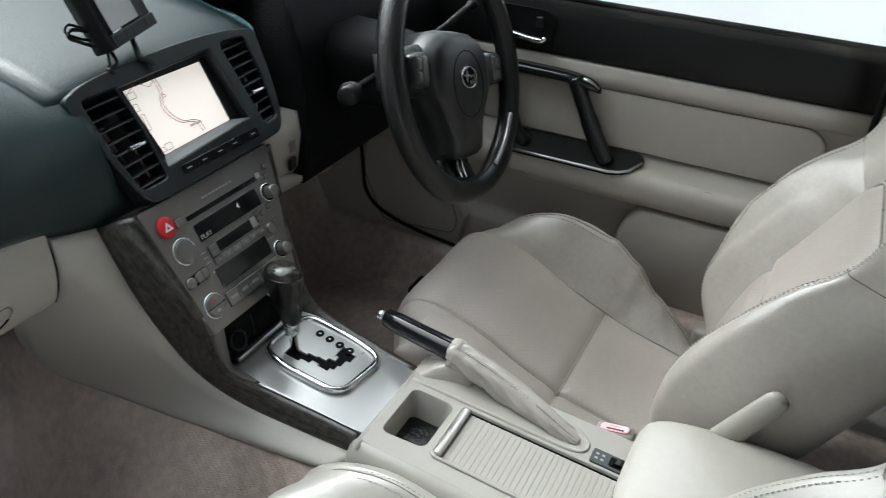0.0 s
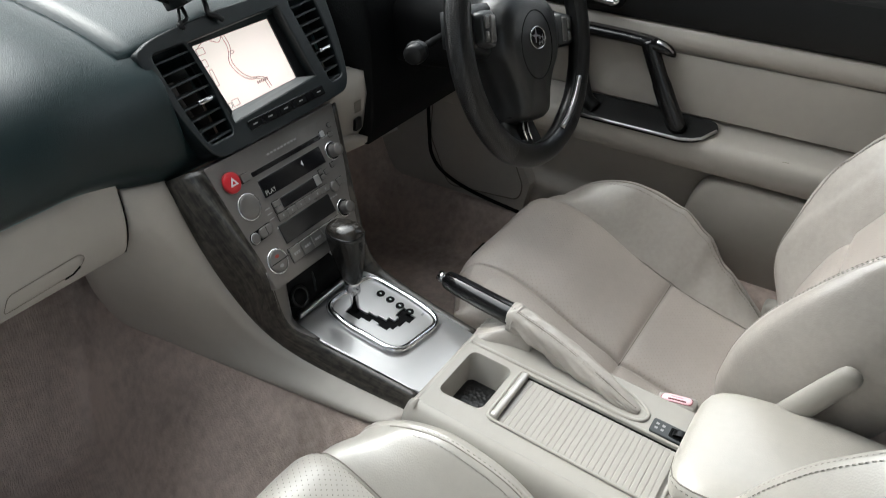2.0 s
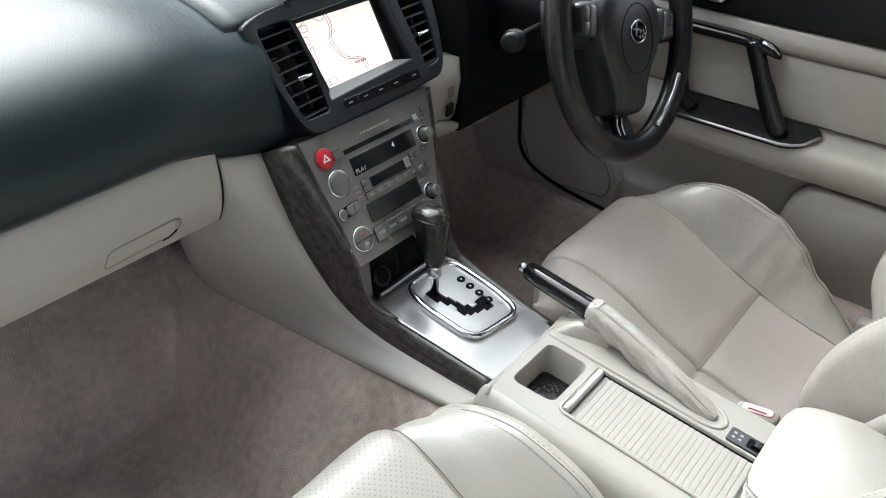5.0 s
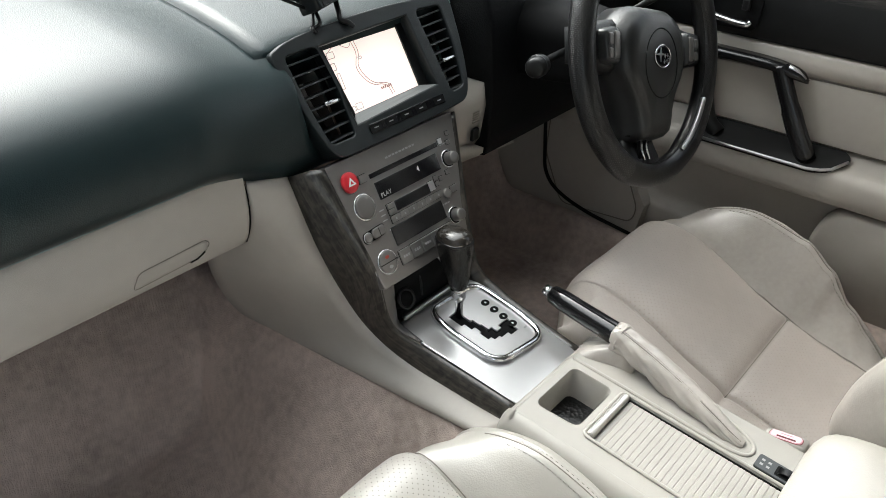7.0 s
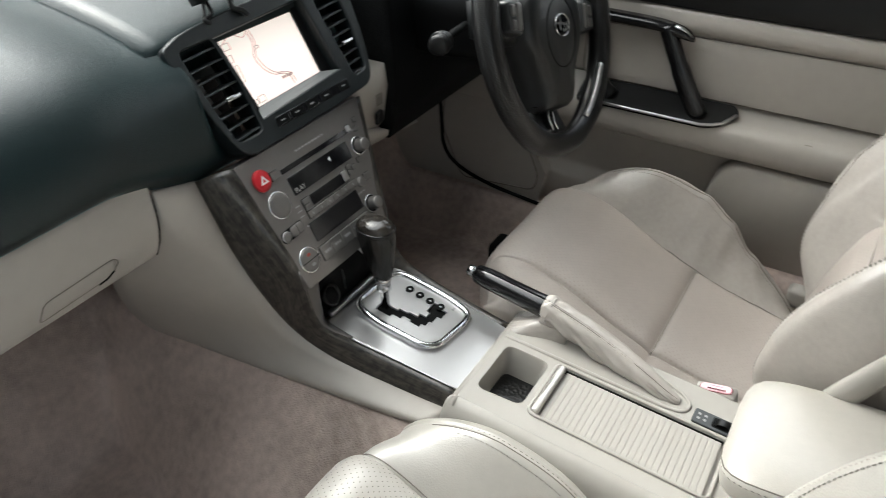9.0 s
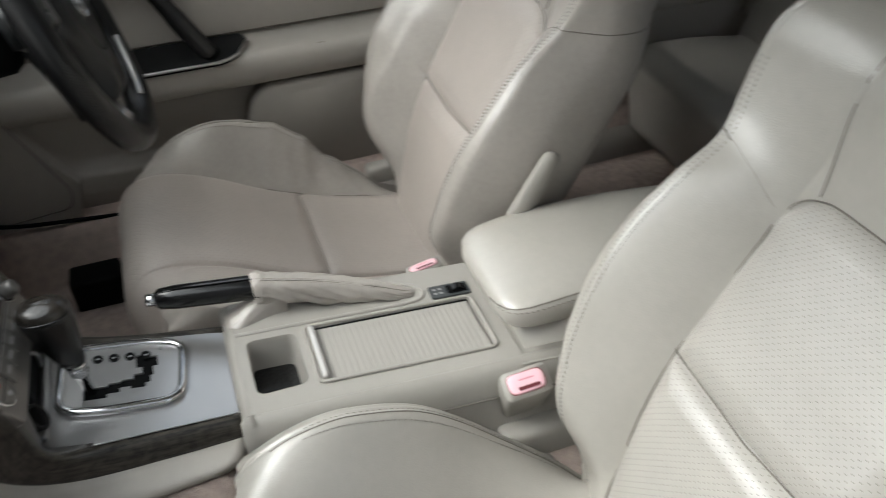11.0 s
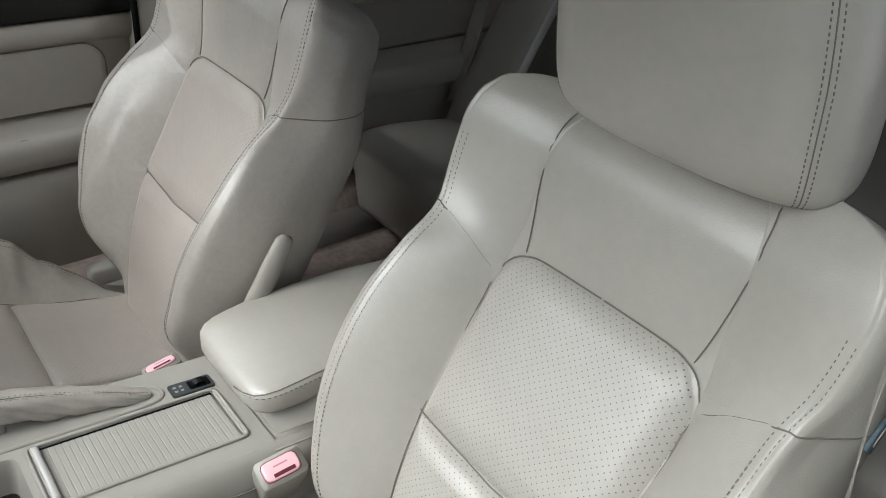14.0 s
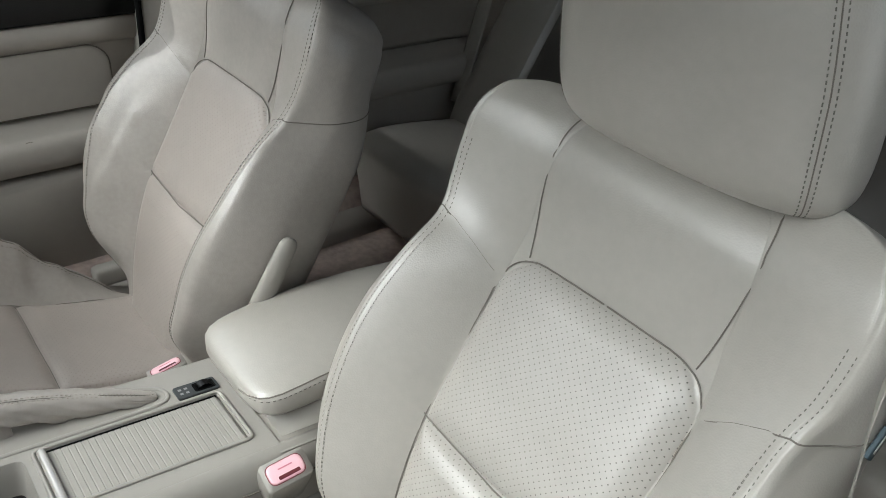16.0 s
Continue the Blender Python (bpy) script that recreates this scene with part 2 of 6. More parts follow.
def curve_points(pts, n):
    """A smooth line through the points, n steps between each two."""
    p = [Vector(q) for q in pts]
    p = [2 * p[0] - p[1]] + p + [2 * p[-1] - p[-2]]
    out = []
    for i in range(1, len(p) - 2):
        for s in range(n):
            t = s / n
            a, b, c, d = p[i - 1], p[i], p[i + 1], p[i + 2]
            out.append(0.5 * ((2 * b) + (c - a) * t + (2 * a - 5 * b + 4 * c - d) * t * t + (3 * b - a - 3 * c + d) * t ** 3))
    return out + [p[-2]]


def tube(pts, radius, seg=10, closed=False, flat=1.0, up=(0, 0, 1)):
    """A round (or flattened) bar along the points; radius may be a list."""
    p = [Vector(q) for q in pts]
    rings = []
    for i, q in enumerate(p):
        a, b = (p[i - 1] if i or closed else q), (p[(i + 1) % len(p)] if i < len(p) - 1 or closed else q)
        d = (b - a).normalized()
        s = d.cross(Vector(up))
        s = s.normalized() if s.length > 1e-4 else Vector((1, 0, 0))
        u = s.cross(d)
        r = radius[i] if isinstance(radius, (list, tuple)) else radius
        rings.append([q + (s * math.cos(2 * math.pi * k / seg) + u * flat * math.sin(2 * math.pi * k / seg)) * r for k in range(seg)])
    return loft(rings, loop=closed)


def plate(outer, holes, to_world, thick, front=0.0, soft=0.0):
    """A flat plate of an outline with holes through it; to_world(u, v, w); soft rounds its front edges."""
    bm = bmesh.new()
    edges = []
    for ring in [outer] + list(holes):
        vs = [bm.verts.new((u, v, 0)) for u, v in ring]
        edges += [bm.edges.new((vs[i], vs[(i + 1) % len(vs)])) for i in range(len(vs))]
    bmesh.ops.triangle_fill(bm, use_beauty=True, use_dissolve=False, edges=edges, normal=(0, 0, 1))
    ext = bmesh.ops.extrude_face_region(bm, geom=list(bm.faces))
    for g in ext["geom"]:
        if isinstance(g, bmesh.types.BMVert):
            g.co.z = -thick
    if soft:
        bmesh.ops.dissolve_limit(bm, angle_limit=0.01, verts=bm.verts, edges=bm.edges)
        sharp = [e for e in bm.edges if len(e.link_faces) == 2 and all(abs(v.co.z) < 1e-7 for v in e.verts) and e.calc_face_angle(0) > 1.0]
        bmesh.ops.bevel(bm, geom=sharp, offset=soft, segments=3, affect='EDGES', profile=0.5, clamp_overlap=True)
    for v in bm.verts:
        v.co = to_world(v.co.x, v.co.y, v.co.z + front)
    return bm


def rounded(pts, r, n=5):
    """A closed outline with its corners rounded."""
    out, k = [], len(pts)
    for i in range(k):
        p, a, b = Vector(pts[i]), Vector(pts[i - 1]), Vector(pts[(i + 1) % k])
        ra = min(r, (a - p).length * 0.45, (b - p).length * 0.45)
        s, e = p + (a - p).normalized() * ra, p + (b - p).normalized() * ra
        for j in range(n + 1):
            t = j / n
            q = s * (1 - t) ** 2 + p * 2 * t * (1 - t) + e * t * t
            out.append((q.x, q.y))
    return out


def rect(u0, v0, u1, v1, r=0.0, n=4):
    pts = [(u0, v0), (u1, v0), (u1, v1), (u0, v1)]
    return rounded(pts, r, n) if r else pts


def ring(to_world, u, v, radius, r, w, seg=32):
    pts = [to_world(u + radius * math.cos(2 * math.pi * i / seg), v + radius * math.sin(2 * math.pi * i / seg), w) for i in range(seg)]
    n = to_world(0, 0, 1) - to_world(0, 0, 0)
    return tube(pts, r, 8, closed=True, up=n)


def frame_of(origin, U, V):
    o, m = Vector(origin), axes(U, V)
    return lambda u, v, w=0.0: o + m @ Vector((u, v, w))


def dome(outline, to_world, w0, w1, shrink=.9, top=.55):
    """A cushion-shaped cap over an outline."""
    cu = sum(p[0] for p in outline) / len(outline)
    cv = sum(p[1] for p in outline) / len(outline)
    rings = []
    for k, w in ((1.0, w0), (1.0, w0 + (w1 - w0) * .45), ((1 + shrink) / 2, w0 + (w1 - w0) * .8), (shrink, w0 + (w1 - w0) * .93), (top, w1), (top * .3, w1)):
        rings.append([to_world(cu + (u - cu) * k, cv + (v - cv) * k, w) for u, v in outline])
    return loft(rings)


def oval(u, v, a, b, n=28):
    return [(u + a * math.cos(2 * math.pi * i / n), v + b * math.sin(2 * math.pi * i / n)) for i in range(n)]


def words(text, size, to_world, u, v, w, material, parent, name="lettering", turn=0.0):
    """Raised print in the built-in font, as a mesh."""
    cu = bpy.data.curves.new("t", 'FONT')
    cu.body, cu.size, cu.align_x, cu.align_y = text, size, 'CENTER', 'CENTER'
    tmp = new("t", cu)
    me = bpy.data.meshes.new_from_object(tmp.evaluated_get(bpy.context.evaluated_depsgraph_get()))
    bpy.data.objects.remove(tmp)
    c, s = math.cos(turn), math.sin(turn)
    for q in me.vertices:
        q.co = to_world(u + q.co.x * c - q.co.y * s, v + q.co.x * s + q.co.y * c, w)
    return part(name, me, material, parent, smooth=False)


# ---- ground and car shell ----
def slab(name, pts, material, label, category, thick=0.02, kind="structure"):
    """A four-cornered panel with thickness, given by its corners."""
    a, b, c, d = [Vector(p) for p in pts]
    n = (b - a).cross(d - a).normalized() * thick
    bm = loft([[a, b, c, d], [a - n, b - n, c - n, d - n]])
    return lone(name, bm, material, label, category, kind=kind, smooth=False)


CONCRETE = mat("grey_concrete", (0.42, 0.412, 0.40), 0.9, vary=0.15, scale=0.6)
WHITEWALL = mat("white_wall_paint", (0.70, 0.70, 0.70), 0.8, vary=0.04, scale=0.5)
HEADLINER = mat("headliner_cloth", (0.328, 0.32, 0.3), 0.95, vary=0.05)

bm = bmesh.new()
bmesh.ops.create_grid(bm, x_segments=2, y_segments=2, size=400)
bmesh.ops.translate(bm, vec=(0, 0, -0.33), verts=bm.verts)
lone("ground", bm, CONCRETE, "grey concrete yard under the car", "ground", kind="structure")
slab("yard_wall", [(3.6, -9, -0.33), (3.6, 9, -0.33), (3.6, 9, 2.6), (3.6, -9, 2.6)], WHITEWALL, "plain white wall beside the parked car", "wall", 0.15)

# Added wall, out of view: holds back daylight from the open left side.
GREYWALL = mat("grey_wall_paint", (0.17, 0.17, 0.168), 0.85, vary=0.06, scale=0.5)
slab("shade_wall_left", [(-1.5, 4, -0.33), (-1.5, -0.7, -0.33), (-1.5, -0.7, 1.8), (-1.5, 4, 1.8)], GREYWALL, "unseen grey wall added to hold back light from the left", "wall", 0.15)

# carpeted floor: tunnel in the middle, two footwells, toe boards
def floor_z(x, y):
    """Height of the carpet."""
    ax = abs(x - 0.0)
    back = min(1.0, max(0.0, (0.03 - y) / 0.08))
    foot = 0.205 + 0.10 * max(0.0, min(1.0, (0.57 - y) / 0.35)) if x < 0 else 0.215
    side = 0.028 + (0.222 - 0.10 * back) * max(0.0, min(1.0, (foot - ax) / (foot - 0.12))) ** 0.9
    toe = max(0.0, y - 0.53)
    z = max(side, 0.028 + 1.8 * toe * min(1, toe / 0.06))
    sill = max(0.0, ax - 0.60)
    z += min(0.10, sill * 2.2)
    return z


nx, ny = 140, 150
xs, ys = np.linspace(-0.72, 0.72, nx), np.linspace(-1.45, 0.95, ny)
verts = [(x, y, floor_z(x, y) + 0.002 * noise.noise((x * 9, y * 9, 0))) for y in ys for x in xs]
faces = [(j * nx + i, j * nx + i + 1, (j + 1) * nx + i + 1, (j + 1) * nx + i) for j in range(ny - 1) for i in range(nx - 1)]
lone("floor", mesh_of(verts, faces), CARPET, "taupe ribbed carpet over the footwells and tunnel", "carpet", kind="structure")

slab("wall_front", [(-0.75, 0.96, -0.05), (0.75, 0.96, -0.05), (0.75, 0.96, 0.69), (-0.75, 0.96, 0.69)], BLACK_M, "dark bulkhead behind the dashboard", "bulkhead")
slab("wall_rear", [(0.75, -1.75, -0.05), (-0.75, -1.75, -0.05), (-0.75, -1.75, 0.80), (0.75, -1.75, 0.80)], PLASTIC_2, "beige rear bulkhead below the rear window", "bulkhead")
slab("ceiling", [(-0.58, 0.10, 1.16), (0.58, 0.10, 1.16), (0.58, -1.18, 1.185), (-0.58, -1.18, 1.185)], HEADLINER, "pale cloth headliner", "ceiling", -0.03)
slab("floor_pan", [(-0.78, -1.8, -0.06), (0.78, -1.8, -0.06), (0.78, 1.0, -0.06), (-0.78, 1.0, -0.06)], BLACK_M, "dark underside of the car floor", "floor pan", 0.03)


def pillar(name, a, b, w, material, label):
    pts = curve_points([a, (Vector(a) + Vector(b)) / 2 + Vector((0, 0, 0.01)), b], 6)
    bm = tube(pts, w, 10, flat=0.55)
    return lone(name, bm, material, label, "pillar", kind="structure")


for sx, side in ((1, "right"), (-1, "left")):
    pillar("pillar_front_" + side, (0.71 * sx, 0.86, 0.66), (0.57 * sx, 0.10, 1.16), 0.035, HEADLINER, "pale windscreen pillar")
    pillar("pillar_rear_" + side, (0.70 * sx, -1.75, 0.68), (0.56 * sx, -1.16, 1.18), 0.07, HEADLINER, "pale rear pillar")
    pillar("roof_rail_" + side, (0.58 * sx, 0.10, 1.165), (0.58 * sx, -1.18, 1.185), 0.03, HEADLINER, "pale roof edge trim above the doors")

wp = [(-0.69, 0.93, 0.70), (0.69, 0.93, 0.70), (0.55, 0.11, 1.165), (-0.55, 0.11, 1.165)]
ws = slab("windscreen", wp, GLASS, "clear windscreen glass", "windscreen", 0.005)
ws.visible_shadow = False
slab("rear_window", [(0.66, -1.75, 0.80), (-0.66, -1.75, 0.80), (-0.54, -1.18, 1.185), (0.54, -1.18, 1.185)], GLASS_DARK, "tinted rear window glass", "window", 0.005)
dw = slab("window_1", [(0.715, -0.50, 0.655), (0.715, 0.62, 0.66), (0.60, 0.15, 1.14), (0.60, -0.50, 1.15)], GLASS, "raised glass of the driver door window", "window", 0.004)
dw.visible_shadow = False

# ---- seats ----
def smooth_interp(x, xp, fp):
    """A smooth line (Hermite) through knots."""
    xp, fp, x = np.asarray(xp, float), np.asarray(fp, float), np.clip(np.asarray(x, float), xp[0], xp[-1])
    m = np.gradient(fp, xp)
    i = np.clip(np.searchsorted(xp, x) - 1, 0, len(xp) - 2)
    h = xp[i + 1] - xp[i]
    t = (x - xp[i]) / h
    return (2 * t**3 - 3 * t**2 + 1) * fp[i] + (t**3 - 2 * t**2 + t) * h * m[i] + (-2 * t**3 + 3 * t**2) * fp[i + 1] + (t**3 - t**2) * h * m[i + 1]


def catmull(ctrl, n):
    """ctrl: (k, stations) arrays stacked (k, m, 2); n samples per span -> (samples, m, 2)."""
    k = len(ctrl)
    p = np.concatenate([[2 * ctrl[0] - ctrl[1]], ctrl, [2 * ctrl[-1] - ctrl[-2]]])
    p[0, :, 0] = -ctrl[1][:, 0]
    p[0, :, 1] = ctrl[1][:, 1]
    out, tag = [], []
    for i in range(1, k):
        for s in range(n[i - 1]):
            t = s / n[i - 1]
            a, b, c, d = p[i - 1], p[i], p[i + 1], p[i + 2]
            out.append(0.5 * (2 * b + (c - a) * t + (2 * a - 5 * b + 4 * c - d) * t * t + (3 * b - a - 3 * c + d) * t**3))
            tag.append(i - 1 + t)
    out.append(p[k])
    tag.append(k - 1.0)
    return np.array(out), np.array(tag)


def seg_dist(u, v, line):
    """Distance from points (u, v) to a polyline."""
    best = np.full(np.shape(u), 9.0)
    for (a, b), (c, d) in zip(line[:-1], line[1:]):
        L = (c - a) ** 2 + (d - b) ** 2 + 1e-12
        t = np.clip(((u - a) * (c - a) + (v - b) * (d - b)) / L, 0, 1)
        best = np.minimum(best, np.hypot(u - a - t * (c - a), v - b - t * (d - b)))
    return best


def wrinkle(u, v, amp, seed):
    out = np.zeros(np.shape(u))
    rng = np.random.RandomState(seed)
    for f in (14, 31, 60):
        for _ in range(4):
            a = rng.uniform(0, 6.28)
            out += amp * 6 / f * np.sin(f * (u * np.cos(a) + v * np.sin(a)) * 2 + rng.uniform(0, 6.28))
    return out


def spans(P, tag, stations):
    """Full closed section from the half section, and its parameter (sign by side)."""
    left = P[::-1].copy()
    left[:, :, 0] *= -1
    full = np.concatenate([left[:-1], P])
    t = np.concatenate([-tag[::-1][:-1], tag])
    return full, t


def split_regions(pos, uv, region, names, core):
    """Cuts a grid surface into one mesh for each region; the shading runs on across the cuts."""
    nu, nv = pos.shape[:2]
    nrm = np.cross(np.gradient(pos, axis=0), np.gradient(pos, axis=1))
    nrm /= np.linalg.norm(nrm, axis=-1, keepdims=True) + 1e-9
    nrm *= np.sign((nrm * (pos - core)).sum()) or 1
    NR = nrm.reshape(-1, 3)
    idx = np.arange(nu * nv).reshape(nu, nv)
    quads = np.stack([idx[:-1, :-1], idx[1:, :-1], idx[1:, 1:], idx[:-1, 1:]], -1).reshape(-1, 4)
    reg = region[:-1, :-1].reshape(-1)
    P, UV = pos.reshape(-1, 3), uv.reshape(-1, 2)
    out = {}
    for k, nm in enumerate(names):
        q = quads[reg == k]
        if len(q) == 0:
            continue
        used, inv = np.unique(q, return_inverse=True)
        f = inv.reshape(-1, 4)
        a, b, c = P[used][f[0, 0]], P[used][f[0, 1]], P[used][f[0, 2]]
        if np.dot(np.cross(b - a, c - a), NR[used][f[0, 0]]) < 0:
            f = f[:, ::-1]
        me = mesh_of(P[used], f, UV[used])
        for q in me.polygons:
            q.use_smooth = True
        me.normals_split_custom_set_from_vertices([tuple(x) for x in NR[used]])
        out[nm] = me
    return out


def dashes(points, normals, length, gap, width, lift):
    """Short thread stitches along a line on a surface."""
    bm = bmesh.new()
    acc, on, start = 0.0, True, 0
    for i in range(1, len(points)):
        acc += (points[i] - points[i - 1]).length
        if on and acc >= length:
            a, b, n = points[start], points[i], normals[i]
            d = (b - a).normalized()
            s = d.cross(n).normalized() * width
            q = [a + s, b + s, b - s, a - s]
            lo = [bm.verts.new(p - n * 0.0008) for p in q]
            mid = [bm.verts.new(p + n * lift) for p in (a + d * length * 0.2 + s * 0.6, b - d * length * 0.2 + s * 0.6, b - d * length * 0.2 - s * 0.6, a + d * length * 0.2 - s * 0.6)]
            bm.faces.new(mid)
            for k in range(4):
                bm.faces.new((lo[k], lo[(k + 1) % 4], mid[(k + 1) % 4], mid[k]))
            acc, on, start = 0.0, False, i
        elif not on and acc >= gap:
            acc, on, start = 0.0, True, i
    return bm


V_K = [-.30, -.20, -.15, -.08, 0, .08, .16, .21, .25, .29, .325, .355, .377, .391, .399]
BACK_K = dict(
    hw=[.175, .196, .208, .236, .254, .256, .244, .240, .250, .256, .256, .244, .220, .175, .10],
    uc=[.150, .166, .178, .200, .214, .220, .217, .216, .224, .229, .229, .218, .195, .150, .08],
    wc=[-.10, -.045, .026, .064, .083, .081, .064, .045, .038, .033, .028, .016, -.002, -.022, -.042],
    w0=[-.080, -.044, -.027, -.010, .0, .0, .0, .0, .002, .003, .000, -.012, -.028, -.040, -.048],
    wb=[-.15, -.14, -.13, -.13, -.125, -.12, -.118, -.117, -.116, -.114, -.112, -.110, -.106, -.102, -.098],
    ue=[.092, .100, .106, .117, .125, .129, .131, .129, .124, .124, .121, .112, .095, .07, .035])


def front_seat(cx, ys, zs, inb, driver, lean, rise):
    """A bucket seat; inb is the side (+1 or -1) that faces the middle of the car, lean the tilt of its back."""
    lea, per = (LEATHER_D, PERF_D) if driver else (LEATHER, PERF)
    lab = ("beige leather driver seat with worn creased bolsters and perforated middle" if driver
           else "beige leather passenger seat with perforated middle and separate headrest")
    seat = thing("front_seat", (cx, ys + 0.2, zs - 0.34), lab, "car seat", "front seats")
    U, V, W = Vector((1, 0, 0)), Vector((0, -math.sin(lean), math.cos(lean))), Vector((0, math.cos(lean), math.sin(lean)))
    o = Vector((cx, ys, zs))
    Un, Vn, Wn = [np.array(a) for a in (U, V, W)]
    on = np.array(o)

    # backrest
    v = np.linspace(-.30, .399, 340)
    K = {k: smooth_interp(v, V_K, a) for k, a in BACK_K.items()}
    hw, uc, wc, w0, wb, ue = (K[k] for k in ("hw", "uc", "wc", "w0", "wb", "ue"))
    if not driver:      # firmer, flatter bolsters on the seat that is used less
        wc = wc - .010 * np.exp(-((v - .0) / .13) ** 2)
        slope = .003 * np.clip((v - .25) / .06, 0, 1)
        hw, uc = hw - slope, uc - slope

    hwb = smooth_interp(v, V_K, [.18, .20, .21, .236, .250, .254, .254, .252, .247, .238, .224, .204, .18, .14, .07])
    if driver:          # the shell behind the shoulders is fuller
        wb = smooth_interp(v, V_K, [-.15, -.14, -.13, -.13, -.125, -.12, -.118, -.117, -.116, -.118, -.128, -.142, -.150, -.150, -.140])
        hwb = smooth_interp(v, V_K, [.18, .20, .21, .236, .250, .254, .254, .252, .247, .241, .236, .222, .20, .155, .08])

    def pt(u, w):
        return np.stack([u + 0 * v, w + 0 * v], -1)
    ctrl = np.array([pt(0, w0 + .003), pt(.55 * ue, w0 + .003), pt(.94 * ue, w0 + .001), pt(ue + .004, w0 + .004), pt(.5 * (ue + uc), w0 + np.where(wc > w0, .60, .30) * (wc - w0)),
                     pt(uc - .008, wc - .003), pt(uc + .006, wc - .004), pt(uc + .6 * (hw - uc), wc - .022), pt(.5 * (hw + hwb) + .003, .5 * (wc + wb) + .012),
                     pt(hwb - .006, wb + .04), pt(hwb - .045, wb + .010), pt(.5 * hw, wb), pt(0 * hw, wb)])
    half, tag = catmull(ctrl, [22, 18, 10, 24, 24, 12, 12, 12, 10, 6, 5, 4])
    sec, t = spans(half, tag, v)
    u, w = sec[..., 0], sec[..., 1]
    bend = .4 * (np.sqrt((v - .23) ** 2 + .0009) + v - .23) / 2     # the upper back stands more upright
    mid = on + v[None, :, None] * Vn + (bend - .03)[None, :, None] * Wn + 0 * u[..., None]
    vv = np.broadcast_to(v, u.shape)
    tt = np.broadcast_to(t[:, None], u.shape)
    frontal = np.abs(tt) <= 7.2
    au = np.abs(u)
    ueg = np.broadcast_to(ue, u.shape)
    top = .217 - .045 * np.clip((au - .085) / .048, 0, 2) ** 2
    lines = []
    for s in (1, -1):
        lines.append([(s * float(np.interp(q, v, ue)), q) for q in np.linspace(-.3, .165, 14)] + [(s * .132, .18), (s * .125, .2), (s * .11, .212), (s * .085, .217), (0, .219)])
        lines.append([(s * .133, .178), (s * .165, .197), (s * .197, .213), (s * .225, .222)])
        lines.append([(s * .108, .214), (s * .113, .24), (s * .119, .275), (s * .123, .31), (s * .120, .35), (s * .110, .385), (s * .095, .41)])
    seamv = [(-.13, .004), (0, -.004), (.13, .004)]
    d = np.minimum.reduce([seg_dist(u, vv, L) for L in lines] + [seg_dist(u, vv, seamv)])
    dents = -np.interp(vv, [.14, .20], [.0020, .0012]) * np.exp(-(d / .0048) ** 2) - np.interp(vv, [.14, .20], [.004, .0010]) * np.exp(-(d / .013) ** 2)
    dents = dents * (1 - .9 * np.clip((au - .15) / .03, 0, 1) * np.clip((vv - .165) / .015, 0, 1))     # the shoulder seam lies flat
    crest = [(float(np.interp(q, v, uc)), q) for q in np.linspace(-.29, .36, 34)]
    dcr = np.minimum(seg_dist(u, vv, crest), seg_dist(-u, vv, crest))
    inside = (au < ueg) & (vv < top)
    puff = np.where(inside, .011 * np.clip(np.minimum(ueg - au, np.minimum(top - vv, np.abs(vv))) / .030, 0, 1) ** .55, 0)
    cside = np.interp(vv, [.2, .214, .24, .275, .31, .35, .385, .41, .44], [.1, .108, .113, .119, .123, .120, .110, .095, .06])
    puff = puff + .0022 * np.clip(np.minimum(np.minimum((vv - .219) / .03, (cside - au) / .022), (.46 - vv) / .05), 0, 1) ** .6
    disp = np.where(frontal, dents * (1 - np.clip((np.abs(tt) - 4.3) / .5, 0, 1)) + puff - .002 * np.exp(-(dcr / .0022) ** 2) * (np.abs(tt) > 4), 0)
    if driver:
        disp = disp + np.where(frontal, np.clip((au - .14) / .03, 0, 1) * np.clip((.16 - vv) / .08, 0, 1) * np.clip((7.0 - np.abs(tt)) / 1.5, 0, 1) * np.where(tt * inb < 0, 1.7, 1.0) * wrinkle(u * 2.4, vv * .8, .0018, 3), 0)
    else:
        disp = disp + np.where(frontal, wrinkle(u, vv, .0004, 5), 0)
    # sag toward the middle of each section along the section's outward side
    turn = np.clip((np.abs(tt) - 3.9) / 1.4, 0, 1)
    turn = turn * turn * (3 - 2 * turn)
    du = np.sign(u) * disp * .7 * turn
    w = w + disp * (1 - .3 * turn)
    u = u + du
    pos = on + u[..., None] * Un + vv[..., None] * Vn + (w + bend)[..., None] * Wn
    above = vv > (.178 + (au - .133) * .55)
    reg = np.full(u.shape, 5)
    reg[frontal & ~above & (tt > 0)] = 2
    reg[frontal & ~above & (tt < 0)] = 3
    reg[frontal & above & (au > cside)] = 4
    reg[frontal & above & (au > cside) & (tt < 0)] = 7
    reg[frontal & (vv > .2) & (au <= cside) & ~inside] = 6
    reg[inside & frontal & (vv >= 0)] = 0
    reg[inside & frontal & (vv < 0)] = 1
    uvm = np.stack([u, vv], -1)
    names = ["back_panel", "lower_back_panel", "back_bolster", "back_bolster.001", "shoulder_panel", "side_panel", "upper_panel", "shoulder_panel.001"]
    meshes = split_regions(pos, uvm, reg, names, mid)
    for k, me in meshes.items():
        nm = k.split(".")[0]
        part(nm, me, per if k in ("back_panel", "lower_back_panel") else lea, seat,
             "perforated leather" if "back_panel" in k else "")
    # stitch rows beside the crest, and seam threads
    nrm = np.cross(np.gradient(pos, axis=0), np.gradient(pos, axis=1))
    nrm /= np.linalg.norm(nrm, axis=-1, keepdims=True) + 1e-9
    out_n = pos - mid
